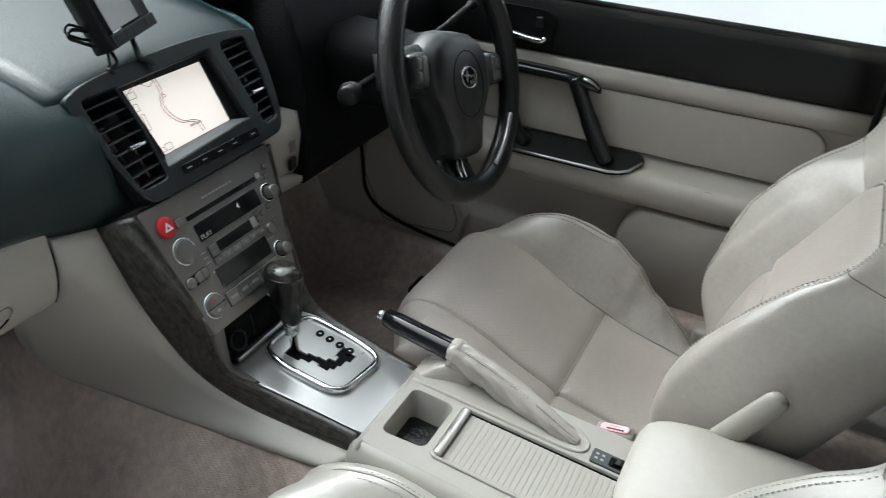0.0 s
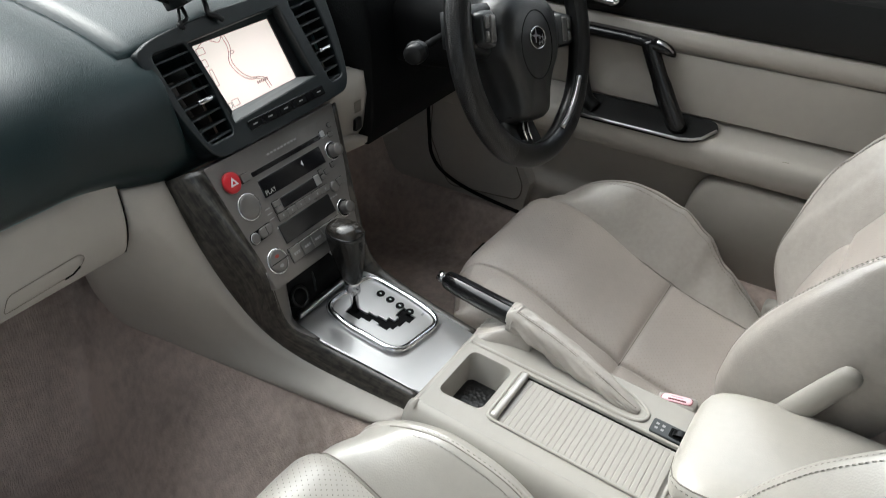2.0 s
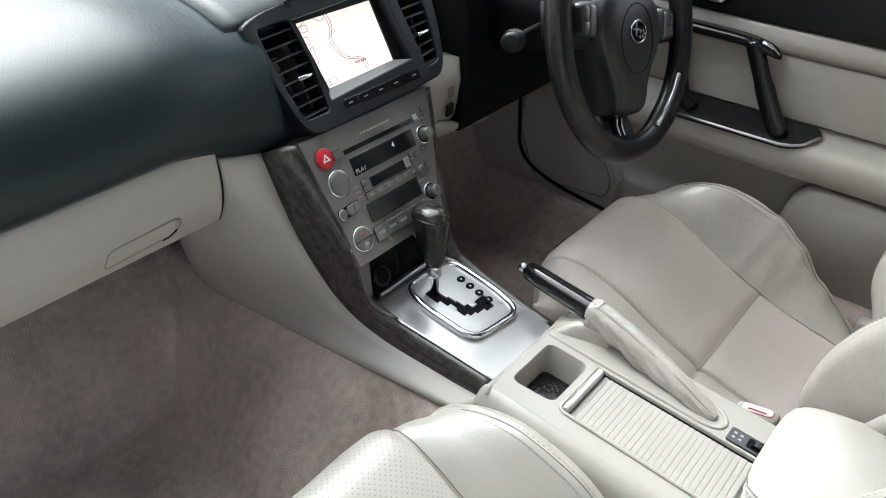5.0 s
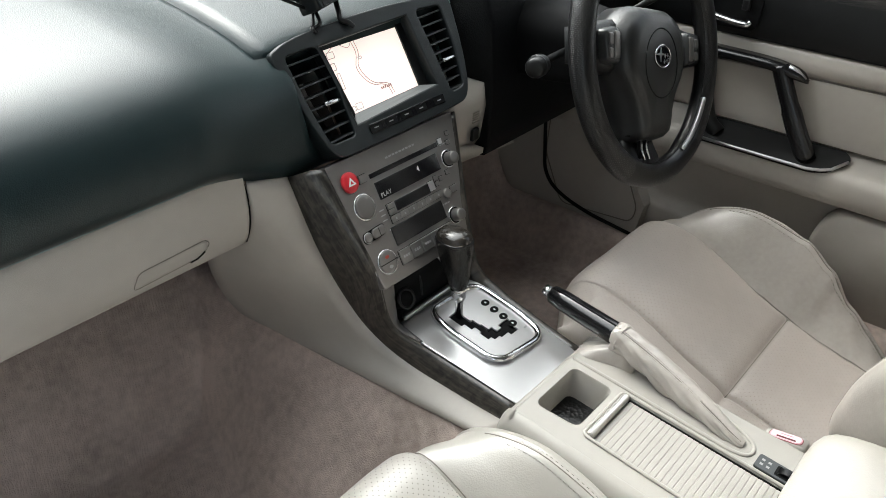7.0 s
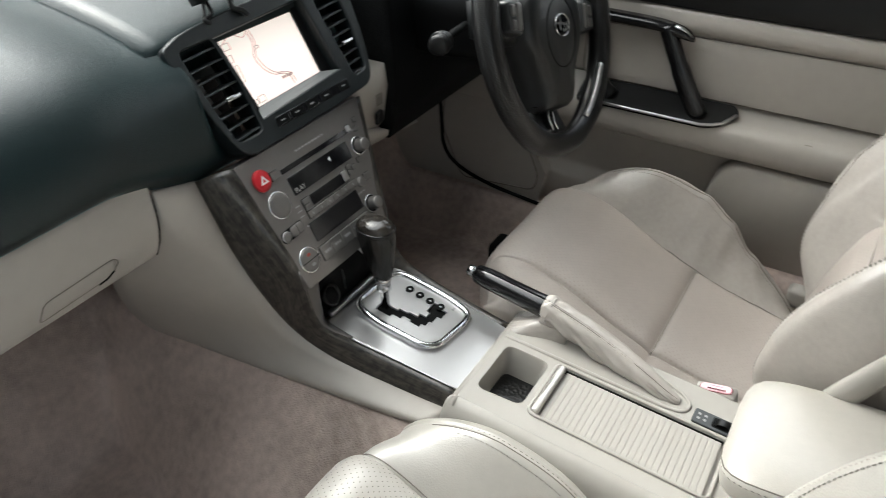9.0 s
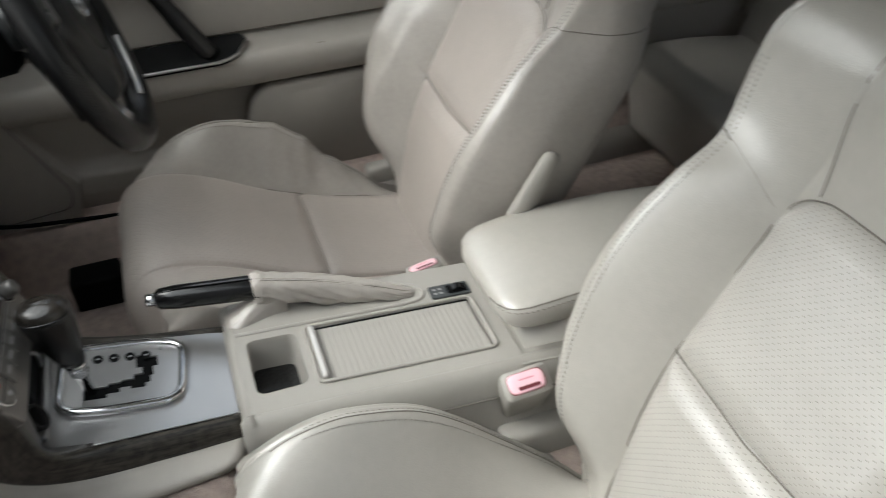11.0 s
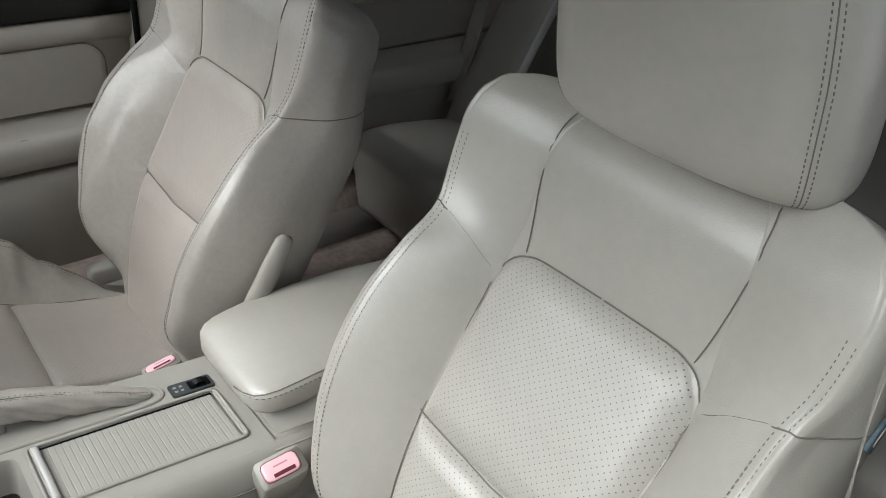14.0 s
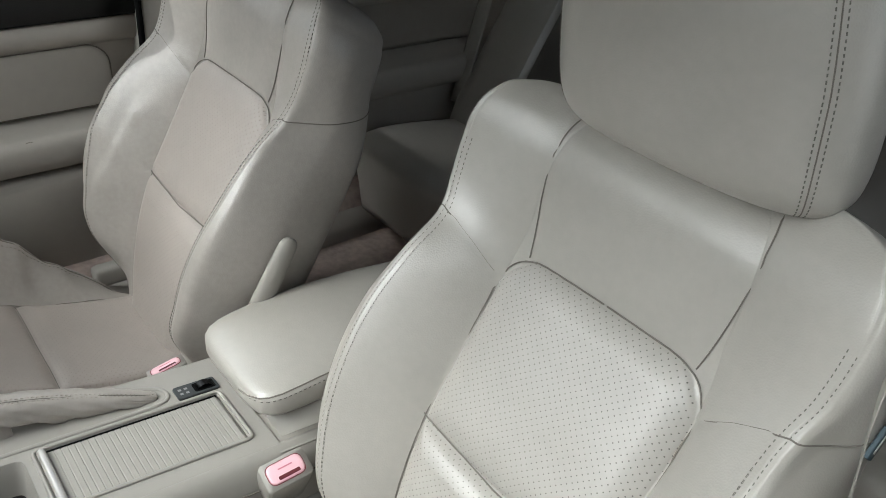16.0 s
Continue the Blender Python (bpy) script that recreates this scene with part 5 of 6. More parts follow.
for y, hw, zb, zt in ARM_ST:
    ringp = []
    for i in range(56):
        a = 2 * math.pi * i / 56
        c, s_ = math.cos(a), math.sin(a)
        ringp.append(Vector((.004 + hw * math.copysign(abs(c) ** .4, c), y, (zb + zt) / 2 + (zt - zb) / 2 * math.copysign(abs(s_) ** .5, s_))))
    rr.append(ringp)
pad = part("pad", loft(rr), LEATHER, arm, "smooth leather pad")
part("bracket", loft([[Vector((x, y, z)) for x, z in ((-.085, .08), (.09, .08), (.080, .309), (-.072, .309))] for y in (-.352, -.60)]), PLASTIC, arm, "beige hinge base")
P, S = [], []
for i in range(220):
    y = -.60 + .2815 * i / 219
    hw, zb, zt = (float(np.interp(-y, [-q[0] for q in ARM_ST], [q[k] for q in ARM_ST])) for k in (1, 2, 3))
    for line, deg_ in ((P, 152), (S, 167)):
        c, s_ = math.cos(radians(deg_)), math.sin(radians(deg_))
        line.append(Vector((.004 - hw * 1.003 * abs(c) ** .4, y, (zb + zt) / 2 + (zt - zb) / 2 * 1.006 * s_ ** .5)))
part("seam", tube(P, .0009, 6), SEAM, pad)
part("stitching", dashes(S, [Vector((-.95, 0, .3))] * len(S), .0036, .0022, .0005, .0006), THREAD, pad, "grey thread stitches")

# ---- handbrake ----
brake = thing("handbrake", (.08, -.12, .3), "black handbrake grip in a creased beige leather boot", "handbrake")
g0, g1 = Vector((.108, .071, .3415)), Vector((.0925, -.055, .3345))
part("grip", tube([g0, g0.lerp(g1, .04), g0.lerp(g1, .2), g0.lerp(g1, .5), g0.lerp(g1, .8), g1, g1.lerp(g0, -.05)], [.009, .0130, .0150, .0152, .0156, .0160, .0150], 18, flat=1.05), GLOSS, brake, "black leather grip")
part("button", tube([g0.lerp(g1, -.09), g0.lerp(g1, -.08), g0.lerp(g1, .02)], [.006, .0085, .0085], 16), CHROME, brake, "chrome release button")
part("grip_seam", tube([g0.lerp(g1, s) + Vector((-.004, 0, .0163)) for s in (.06, .3, .6, .95)], .0008, 5), BLACK_M, brake)
bp = [(.0925, -.046, .3345, .0172, .0178), (.0920, -.055, .334, .0186, .0190), (.0910, -.066, .332, .0178, .0182), (.0895, -.085, .327, .0178, .0186), (.0872, -.11, .3205, .0180, .0186), (.0835, -.14, .312, .0176, .0178), (.0790, -.17, .304, .0166, .0152), (.0740, -.20, .2965, .0150, .0118), (.0690, -.225, .2895, .0126, .0080), (.0660, -.242, .2850, .0090, .0048), (.0650, -.249, .2838, .005, .003)]
st = [curve_points([Vector(b[:3]) for b in bp], 6), curve_points([Vector((b[3], b[4], 0)) for b in bp], 6)]
rings = []
for c, r in zip(*st):
    ringp = []
    for i in range(48):
        a = 2 * math.pi * i / 48
        low_side = max(0.0, -math.sin(a) * .6 - math.cos(a) * .8)
        f = 1 + .07 * noise.noise((c.y * 34, math.cos(a) * 1.6, math.sin(a) * 1.6)) + .10 * noise.noise((c.y * 85 + math.cos(a) * 2, math.cos(a) * 1.5, 4)) + .32 * low_side * noise.noise((c.y * 55 + a * 3, 7.0, a))
        sq = (abs(math.cos(a)) ** 2.6 + abs(math.sin(a)) ** 2.6) ** (-1 / 2.6)
        ringp.append(Vector((c.x + r.x * math.cos(a) * f * sq, c.y, max(zc(c.y) - .002, c.z + r.y * math.sin(a) * f * sq))))
    rings.append(ringp)
BOOT_T = mat("boot_thread", (0.37, 0.345, 0.31), 0.8)
boot = part("boot", loft(rings), LEATHER_D, brake, "creased beige leather boot")
for k, off in ((0.0, .0), (.0045, .0)):
    P, Nn = [], []
    for c, r in zip(*st):
        a = radians(108) + k * 60
        sq = (abs(math.cos(a)) ** 2.6 + abs(math.sin(a)) ** 2.6) ** (-1 / 2.6)
        P.append(Vector((c.x + r.x * math.cos(a) * sq * 1.0, c.y, c.z + r.y * math.sin(a) * sq * 1.03)))
        Nn.append(Vector((-.3, 0, 1)))
    P = P[4:-4]
    Nn = Nn[4:-4]
    fine = [P[i].lerp(P[i + 1], q / 8) for i in range(len(P) - 1) for q in range(8)]
    part("stitching", dashes(fine, [Nn[0]] * len(fine), .0030, .0018, .0004, .0006), BOOT_T, boot)
part("boot_seam", tube(curve_points([P[i] + Vector((.0025, 0, .0002)) for i in range(0, len(P), 4)], 3), .0006, 5), SEAM, boot)
part("boot_collar", tube([bp[1][:3], (.0917, -.0585, .3335)], [.0194, .0192], 24, flat=1.03), LEATHER_D, boot, "folded leather collar")
rings = []
for y, hw_, zt, cx_ in ((-.004, .024, .3030, .078), (-.012, .025, .3075, .078), (-.024, .0245, .3130, .080), (-.036, .022, .3190, .083), (-.050, .019, .3240, .087), (-.066, .016, .3270, .089), (-.085, .012, .3220, .088)):
    ringp = []
    for i in range(41):
        s_ = i / 40 * 2 - 1
        crease = .0022 * noise.noise((s_ * 5 + y * 60, y * 40, 2.0)) + .0012 * noise.noise((s_ * 14, y * 90, 5.0))
        ringp.append(Vector((cx_ + hw_ * s_, y + .003 * noise.noise((s_ * 4, y * 30, 9.0)), .296 + (zt - .296 + crease) * (1 - abs(s_) ** 3.5))))
    rings.append(ringp + [Vector((cx_ + hw_, y, .292)), Vector((cx_ - hw_, y, .292))])
part("boot_base", loft(rings), LEATHER_D, brake, "folded leather skirt")


# ---- belt buckles ----
def buckle(at, turn, tilt, height, label, lean=0.0, k=1.0, category="belt buckle", slim=1.0):
    b = thing("belt_buckle", at, label, category, "belt buckles")
    m = Euler((tilt, lean, turn)).to_matrix() @ Matrix.Diagonal((k * slim, k, k))
    f = lambda u, v, w=0.0: Vector(at) + m @ Vector((u, v, w))
    body = [rounded([(-.0155 * k, -.026 * k), (.0155 * k, -.026 * k), (.0155 * k, .026 * k), (-.0155 * k, .026 * k)], .006) for k in (.86, 1, 1, .98)]
    part("body", loft([[f(u, v, w) for u, v in r] for r, w in zip(body, (-height, -height * .3, -.006, 0))]), PLASTIC, b, "beige plastic body")
    p = part("button", dome(rect(-.0108, -.0195, .0108, .0205, .008), f, -.001, .0026, .93, .7), PINK, b, "faded pink release button")
    part("rim_line", tube([f(u_, v_, .0004) for u_, v_ in rect(-.0112, -.0199, .0112, .0209, .008)], .0006, 6, closed=True), plain("dark_red_gap", (.22, .05, .06)), b)
    part("slot", plate(rect(-.0085, -.013, -.0045, .011, .001), [], f, .001, .0031), plain("dark_red_slot", (.10, .01, .015)), b, smooth=False)
    part("print", plate(rect(.002, -.008, .0035, .008), [], f, .0003, .0031), plain("pink_print", (.55, .2, .25)), p, smooth=False)
    part("stalk", tube([f(0, 0, -height + .01), f(0, .0, -height - .06)], .011, 10, flat=.5), BLACK_M, b, "black buckle stalk")
    return b


buckle((-.140, -.323, .287), 0, radians(-6), .072, "beige belt buckle with pink button beside the passenger seat", radians(-24), 1.12)
buckle((.120, -.283, .277), 0, radians(-10), .070, "beige belt buckle with pink button beside the driver seat", k=1.0, slim=.62)

# ---- steering wheel ----
turn = radians(-15)      # left a little turned
wheel_at = frame_of((.367, .096, .630), (math.cos(turn), .30 * math.sin(turn), .954 * math.sin(turn)), (-math.sin(turn), .30 * math.cos(turn), .954 * math.cos(turn)))
wheel = thing("steering_wheel", (.367, .2, .630), "black leather steering wheel with grey button pads", "steering wheel")
nrm_w = wheel_at(0, 0, 1) - wheel_at(0, 0, 0)
w_turn = axes(wheel_at(1, 0, 0) - wheel_at(0, 0, 0), wheel_at(0, 1, 0) - wheel_at(0, 0, 0))
RW = .1835
GRIP_P = perforated("perforated_black_leather", (0.003, 0.003, 0.0033), 0.30, 0.0045, 0.16, (0.001, 0.001, 0.001))
N = 144
for a0, a1, m_, lab in ((0, 15, GRIP, "black leather rim"), (15, 62, GRIP_P, "punched black leather grip"), (62, 86, GRIP, "black leather rim"), (86, 133, GRIP_P, "punched black leather grip"), (133, 144, GRIP, "black leather rim")):
    verts, uvs, faces, sg = [], [], [], 20
    off = 35
    for i in range(a0, a1 + 1):
        a = 2 * math.pi * (i - off) / N
        thick = .0185 + .0012 * sum(math.exp(-((i - q) / 4.0) ** 2) for q in (15, 62, 86, 133))
        for j in range(sg):
            b = 2 * math.pi * j / sg
            verts.append(wheel_at((RW + thick * math.cos(b)) * math.cos(a), (RW + thick * math.cos(b)) * math.sin(a), thick * .98 * math.sin(b)))
            uvs.append((a * RW, b * thick))
    for i in range(a1 - a0):
        for j in range(sg):
            faces.append((i * sg + j, i * sg + (j + 1) % sg, (i + 1) * sg + (j + 1) % sg, (i + 1) * sg + j))
    part("rim", mesh_of(verts, faces, uvs), m_, wheel, lab)
part("rim_seam", tube([wheel_at((RW - .0178) * math.cos(a), (RW - .0178) * math.sin(a), .006) for a in np.linspace(0, 2 * math.pi, 97)[:-1]], .0009, 5, closed=True, up=nrm_w), BLACK, wheel)
hub_at = lambda u, v, w=0.0: wheel_at(u, v - .013, w + .014)
hub_out = rounded([(-.045, .078), (.045, .078), (.082, .052), (.092, .020), (.088, -.020), (.062, -.052), (.046, -.088), (.042, -.122), (-.042, -.122), (-.046, -.088), (-.062, -.052), (-.088, -.020), (-.092, .020), (-.082, .052)], .02, 6)
COVER = mat("charcoal_cover_vinyl", (0.010, 0.0107, 0.0112), 0.33, vary=0.1, scale=14, bump=0.12, bscale=1100, spec=0.5)
hub = part("airbag_cover", dome(hub_out, hub_at, -.064, .004, .86, .72), COVER, wheel, "black airbag cover")
part("cover_ring", tube([hub_at(u, v, .0038) for u, v in oval(.0, -.006, .047, .050, 48)], .0011, 6, closed=True, up=nrm_w), BLACK_M, hub)
badge = part("badge", dome(oval(0, .004, .0235, .0165, 36), hub_at, .003, .0065, .93, .8), DISPLAY, hub, "dark oval badge")
part("badge_rim", tube([hub_at(u, v, .0060) for u, v in oval(0, .004, .0230, .0160, 40)], .0010, 6, closed=True, up=nrm_w), CHROME, badge)
for u, v, r in ((-.008, .0065, .0115), (.0045, .0045, .0036), (.0125, .0055, .0036), (.0170, .001, .0036), (.0105, -.0025, .0036), (.0030, -.0035, .0036)):
    star = [(u + r * k * 1.1 * math.cos(a), v + r * k * .9 * math.sin(a)) for i in range(8) for a, k in ((math.pi / 4 * i, 1.0 if i % 2 == 0 else .27),)]
    part("badge_mark", plate(star, [], hub_at, .0008, .0074), SATIN, badge, smooth=False)
GREYPAD = mat("grey_pad_plastic", (0.030, 0.032, 0.033), 0.33, vary=0.05)
for s in (1, -1):
    part("spoke", loft([[wheel_at(s * u, v + dv, w + dw) for dv, dw in ((-h, -.030), (h, -.030), (h, -.008), (h * .8, 0), (-h * .8, 0), (-h, -.008))] for u, v, h, w in ((.070, .004, .040, -.012), (.10, .006, .036, -.010), (.14, .006, .028, -.006), (.176, .006, .024, -.002))]), COVER, wheel, "black spoke")
    pod = part("button_pad", dome(rounded([(s * .098, -.022), (s * .132, -.017), (s * .138, .026), (s * .102, .032)], .008), wheel_at, -.012, .009, .9, .8), GREYPAD, wheel, "grey button pad")
    for a0, b0, a1, b1 in ((.104, -.014, .117, .024), (.121, .005, .131, .021), (.121, -.013, .130, .001)):
        part("button", dome(rounded([(s * a0, b0), (s * a1, b0), (s * a1, b1), (s * a0, b1)], .003), wheel_at, .007, .0115, .9, .75), BTN, pod)
part("lower_spoke", loft([[wheel_at(u * k, v, w + dw) for u, dw in ((-.040, -.020), (.040, -.020), (.040, -.006), (.034, 0), (-.034, 0), (-.040, -.006))] for v, k, w in ((-.118, 1.0, -.022), (-.14, 1.0, -.014), (-.16, 1.08, -.006), (-.180, 1.35, .004))]), BLACK, wheel, "black lower spoke")
part("spoke_insert", rbox(wheel_at(-.016, -.142, -.009), (.016, .034, .006), .003, 3, w_turn), BLACK_M, wheel, "dark insert")
for u in (-.020, -.006):
    part("insert_edge", tube([wheel_at(u, -.126, -.006), wheel_at(u, -.145, -.004), wheel_at(u * 1.02, -.160, .001)], .0021, 8), CHROME, wheel, "chrome edge")
part("cover_gap", rbox(wheel_at(0, -.1225, -.017), (.086, .0022, .012), .0005, 1, w_turn), BLACK_M, wheel)
part("rim_inlay", tube([wheel_at((RW - .0145) * math.cos(a), (RW - .0145) * math.sin(a), .0105) for a in np.linspace(radians(-62), radians(-25), 16)], .0045, 8), SATIN, wheel, "worn shiny inlay")
colm = thing("steering_column", (.36, .3, .60), "black steering column shroud with stalks", "steering column")
part("shroud", loft([[Vector((.375 + u * k, y, .612 + .012 * (y - .15) + v * k)) for u, v in rounded([(-.065, -.055), (.065, -.055), (.07, .03), (.045, .06), (-.045, .06), (-.07, .03)], .02)] for y, k in ((.155, .7), (.165, .85), (.25, 1.0), (.42, 1.05))]), BLACK_M, colm, "black shroud")
stl = part("stalk", tube([(.30, .20, .625), (.26, .195, .626), (.213, .192, .625)], [.005, .006, .0065], 10), BLACK_M, colm, "black control stalk")
part("stalk_knob", tube(curve_points([(.232, .194, .625), (.224, .193, .625), (.212, .192, .624), (.202, .191, .624), (.198, .190, .624)], 3), [.007, .010, .013, .0148, .0155, .016, .016, .0158, .015, .0142, .012, .009, .004], 16), BLACK, stl, "ribbed stalk end")
part("stalk_band", tube([(.2145, .1925, .6245), (.2120, .1923, .6245)], [.0165, .0165], 18), HOUSING, stl)
part("stalk", tube(curve_points([(.44, .19, .645), (.49, .175, .662), (.535, .160, .682), (.548, .155, .688)], 4), [.006] * 5 + [.0075] * 4 + [.010] * 4, 10), BLACK, colm, "black control stalk")
part("ignition", dome(oval(0, 0, .014, .014), frame_of((.445, .17, .60), (1, 0, 0), (0, .3, .95)), -.02, .003, .9, .7), BLACK, colm)

# ---- driver door ----
door = thing("door_1", (.75, -.05, .1), "closed driver door with beige panel, black upper trim and pull handle", "door", kind="structure")


def door_sweep(name, prof, y0, y1, material, label, owner, n=14, bow=0.0):
    rings = []
    for y in np.linspace(y0, y1, n):
        s = (y - y0) / (y1 - y0)
        rings.append([Vector((x + bow * (2 * s - 1) ** 2, y, z)) for x, z in prof])
    return part(name, loft(rings), material, owner, label)


def smooth2(p, n=4):
    return [(q.x, q.y) for q in curve_points([(a, b, 0) for a, b in p], n)]


UP = smooth2([(.735, .676), (.724, .678), (.714, .670), (.706, .64), (.703, .60), (.706, .576)]) + [(.735, .570)]
MID = smooth2([(.735, .576), (.710, .573), (.704, .562), (.703, .548), (.708, .536), (.719, .528)]) + [(.721, .43), (.735, .41)]
ARM = smooth2([(.735, .418), (.716, .405), (.69, .396), (.674, .391), (.665, .380), (.662, .362), (.664, .345), (.671, .331)]) + [(.735, .322)]
LOW = smooth2([(.735, .33), (.712, .325), (.706, .25), (.706, .16), (.712, .108)]) + [(.735, .10)]
Y0, Y1 = -.50, .62
door_sweep("upper_trim", UP, Y0, Y1, BLACK, "black grained upper trim", door)
door_sweep("middle_panel", MID, Y0, Y1, PLASTIC_2, "beige door panel", door)
door_sweep("armrest", ARM, Y0, .45, PLASTIC_2, "beige door armrest", door)
pocket_y = np.concatenate([np.linspace(Y0, -.14, 8), np.linspace(-.12, .12, 10), np.linspace(.13, .33, 41), np.linspace(.36, .50, 5)])
pocket_z = np.linspace(.325, .108, 64)
rings = []
for y in pocket_y:      # the lip of the map pocket runs level, then sweeps up to the armrest at its front end
    lip_z = float(smooth_interp(y, [-.55, -.10, .08, .16, .205, .225, .245, .27, .30, .34, .55], [.200, .200, .203, .206, .212, .226, .248, .272, .30, .345, .40]))
    rings.append([Vector((.7235 - .030 / (1 + math.exp(-(lip_z - z) / .0035)) + .010 * max(0.0, (.16 - z) / .05), y, z)) for z in pocket_z] + [Vector((.740, y, .100)), Vector((.740, y, .33))])
part("lower_panel", loft(rings), PLASTIC_2, door, "beige lower door panel with a map pocket")
part("window_seal", tube([(.717, y, .6795) for y in (Y0, -.2, .1, Y1)], .0045, 8), BLACK_M, door, "black rubber seal")
# sunken pad above the armrest
dp = frame_of((.7185, 0, 0), (0, -1, 0), (0, 0, 1))
padl = rounded([(-.16, .417), (.425, .417), (.445, .44), (.445, .505), (.42, .528), (-.16, .524)], .018)
part("pad", dome(padl, dp, -.004, .0045, .985, .95), PLASTIC_2, door, "soft beige pad")
part("pad_groove", tube([dp(u, v, .0015) for u, v in padl], .0014, 6, closed=True, up=(1, 0, 0)), SEAM, door)
# pocket bulge behind
rings = []
for k, x in ((1.0, .712), (1.0, .690), (.985, .678), (.95, .673)):
    cy_, cz_ = -.32, .205
    rings.append([Vector((x, cy_ + (y - cy_) * k, cz_ + (z - cz_) * k)) for y, z in rounded([(-.160, .320), (-.134, .294), (-.120, .245), (-.120, .10), (-.499, .10), (-.499, .320)], .02)])
part("pocket_bulge", loft(rings), PLASTIC_2, door, "beige pocket front")
# pull handle: tray, rear post, top bar, front post
tray = frame_of((.659, 0, .3865), (0, -1, 0), (.88, 0, .42))
tray_o = rounded([(-.15, .0), (.096, .0), (.128, .012), (.150, .046), (.138, .062), (-.15, .062)], .010)
hd = part("pull_handle", plate(tray_o, [], tray, .008, .003, .002), BLACK, door, "black pull handle", smooth=False)
part("tray_edge", tube([tray(u, v, .0028) for u, v in [(-.14, .001), (-.02, .001), (.09, .001), (.112, .006), (.128, .014), (.147, .040)]], .0030, 8), SATIN, hd, "satin metal edge")
part("post", tube(curve_points([(.690, .004, .546), (.688, -.016, .506), (.684, -.050, .444), (.680, -.082, .394)], 5), [.0155] * 8 + [.0175] * 8, 16, flat=.85, up=(1, 0, 0)), GLOSS, hd, "black post")
bar_c = curve_points([(.700, -.046, .524), (.694, -.024, .536), (.690, .02, .544), (.690, .10, .546), (.692, .17, .546), (.696, .25, .545)], 5)
part("top_bar", loft([[c + Vector((dx * k, 0, dz * k)) for dx, dz in ((-.014, -.005), (-.012, .006), (-.004, .009), (.014, .009), (.014, -.009), (-.006, -.009))] for c, k in zip(bar_c, [.3, .5, .65, .8, .9] + [1.0] * 30)]), GLOSS, hd, "black top bar")
part("top_bar_end", tube([(.687, -.012, .547), (.690, -.026, .542), (.696, -.042, .530)], [.0045, .0045, .002], 10), SATIN, hd, "satin metal tip")
part("post", tube(curve_points([(.690, .135, .542), (.688, .128, .48), (.684, .110, .42), (.682, .085, .398)], 5), .0145, 14, up=(1, 0, 0)), BLACK, hd, "black post")
# inner release
rl = frame_of((.7045, .118, .620), (0, -1, 0), (0, 0, 1))
bez = part("release_bezel", plate(rounded([(-.065, -.032), (.055, -.030), (.060, .026), (.040, .036), (-.065, .036)], .014), [], rl, .006, .006), BLACK_M, door, "black recessed bezel", smooth=False)
part("release_lever", tube(curve_points([rl(-.052, .036, .012), rl(-.047, .014, .017), rl(-.032, -.006, .020), rl(.006, -.014, .020), rl(.040, -.017, .018), rl(.046, -.012, .015)], 5), [.0075] * 4 + [.0088] * 18 + [.0065] * 4, 10, flat=.7), CHROME, bez, "chrome release lever")
part("lock_tab", rbox(rl(.032, .014, .010), (.008, .014, .02), .003), BLACK, bez)
MARK = plain("dark_scuff", (.10, .085, .07), .7)
for dy, dz in ((0, 0), (.004, .002), (.008, -.001)):
    part("scuff", rbox((.6708, -.281 + dy, .3893 + dz * .3), (.002, .0022, .0012), .0004), MARK, door)

# front corner below the dash
kick = thing("kick_panel", (.66, .5, .2), "beige side panel in the driver footwell", "trim panel", kind="structure")
part("panel", loft([[Vector((x, y, z)) for y, z in ((.36, .46), (.20, .20), (.22, .10), (.52, .06), (.80, .10), (.80, .46))] for x in (.668, .70)]), PLASTIC_2, kick, smooth=False)
kp = frame_of((.6665, 0, 0), (0, -1, 0), (0, 0, 1))
part("hatch_gap", tube([kp(u, v, .0) for u, v in rounded([(-.44, .40), (-.30, .38), (-.215, .19), (-.225, .155), (-.40, .14), (-.45, .25)], .02)], .0014, 6, closed=True, up=(1, 0, 0)), SEAM, kick)
part("door_seal", tube(curve_points([(.655, .455, .42), (.655, .446, .27), (.655, .438, .21), (.655, .404, .173), (.655, .329, .148), (.655, .209, .133), (.655, .05, .118), (.655, -.10, .110), (.655, -.45, .108)], 6), .0040, 8), BLACK_M, kick, "black rubber seal")
lone("sill_right", loft([[Vector((x, y, z)) for x, z in ((.60, .06), (.63, .095), (.68, .105), (.74, .10), (.74, -.05), (.60, -.05))] for y in (-1.4, .10)]), PLASTIC_2, "beige door sill trim", "sill", kind="structure")
lone("sill_left", loft([[Vector((-x, y, z)) for x, z in ((.60, .06), (.63, .095), (.68, .105), (.76, .10), (.76, -.05), (.60, -.05))] for y in (-1.4, .80)]), PLASTIC_2, "beige door sill trim", "sill", kind="structure")

# ---- middle pillar, rear door, rear seat ----
pb = lone("pillar_middle_right", loft([[Vector((x, y + dy, z)) for x, y in ((.735, -.50), (.700, -.502), (.690, -.515), (.690, -.585), (.700, -.60), (.735, -.60))] for z, dy in ((.0, .03), (.35, .02), (.62, 0), (.70, 0))] + [[Vector((x - .10, y, 1.16)) for x, y in ((.735, -.50), (.700, -.502), (.690, -.515), (.690, -.575), (.700, -.59), (.735, -.59))]]), PLASTIC, "beige pillar trim between the doors", "pillar", kind="structure")
part("seal", tube(curve_points([(.693, -.496, .10), (.693, -.498, .40), (.690, -.502, .68)], 4), .006, 8), BLACK_M, pb)
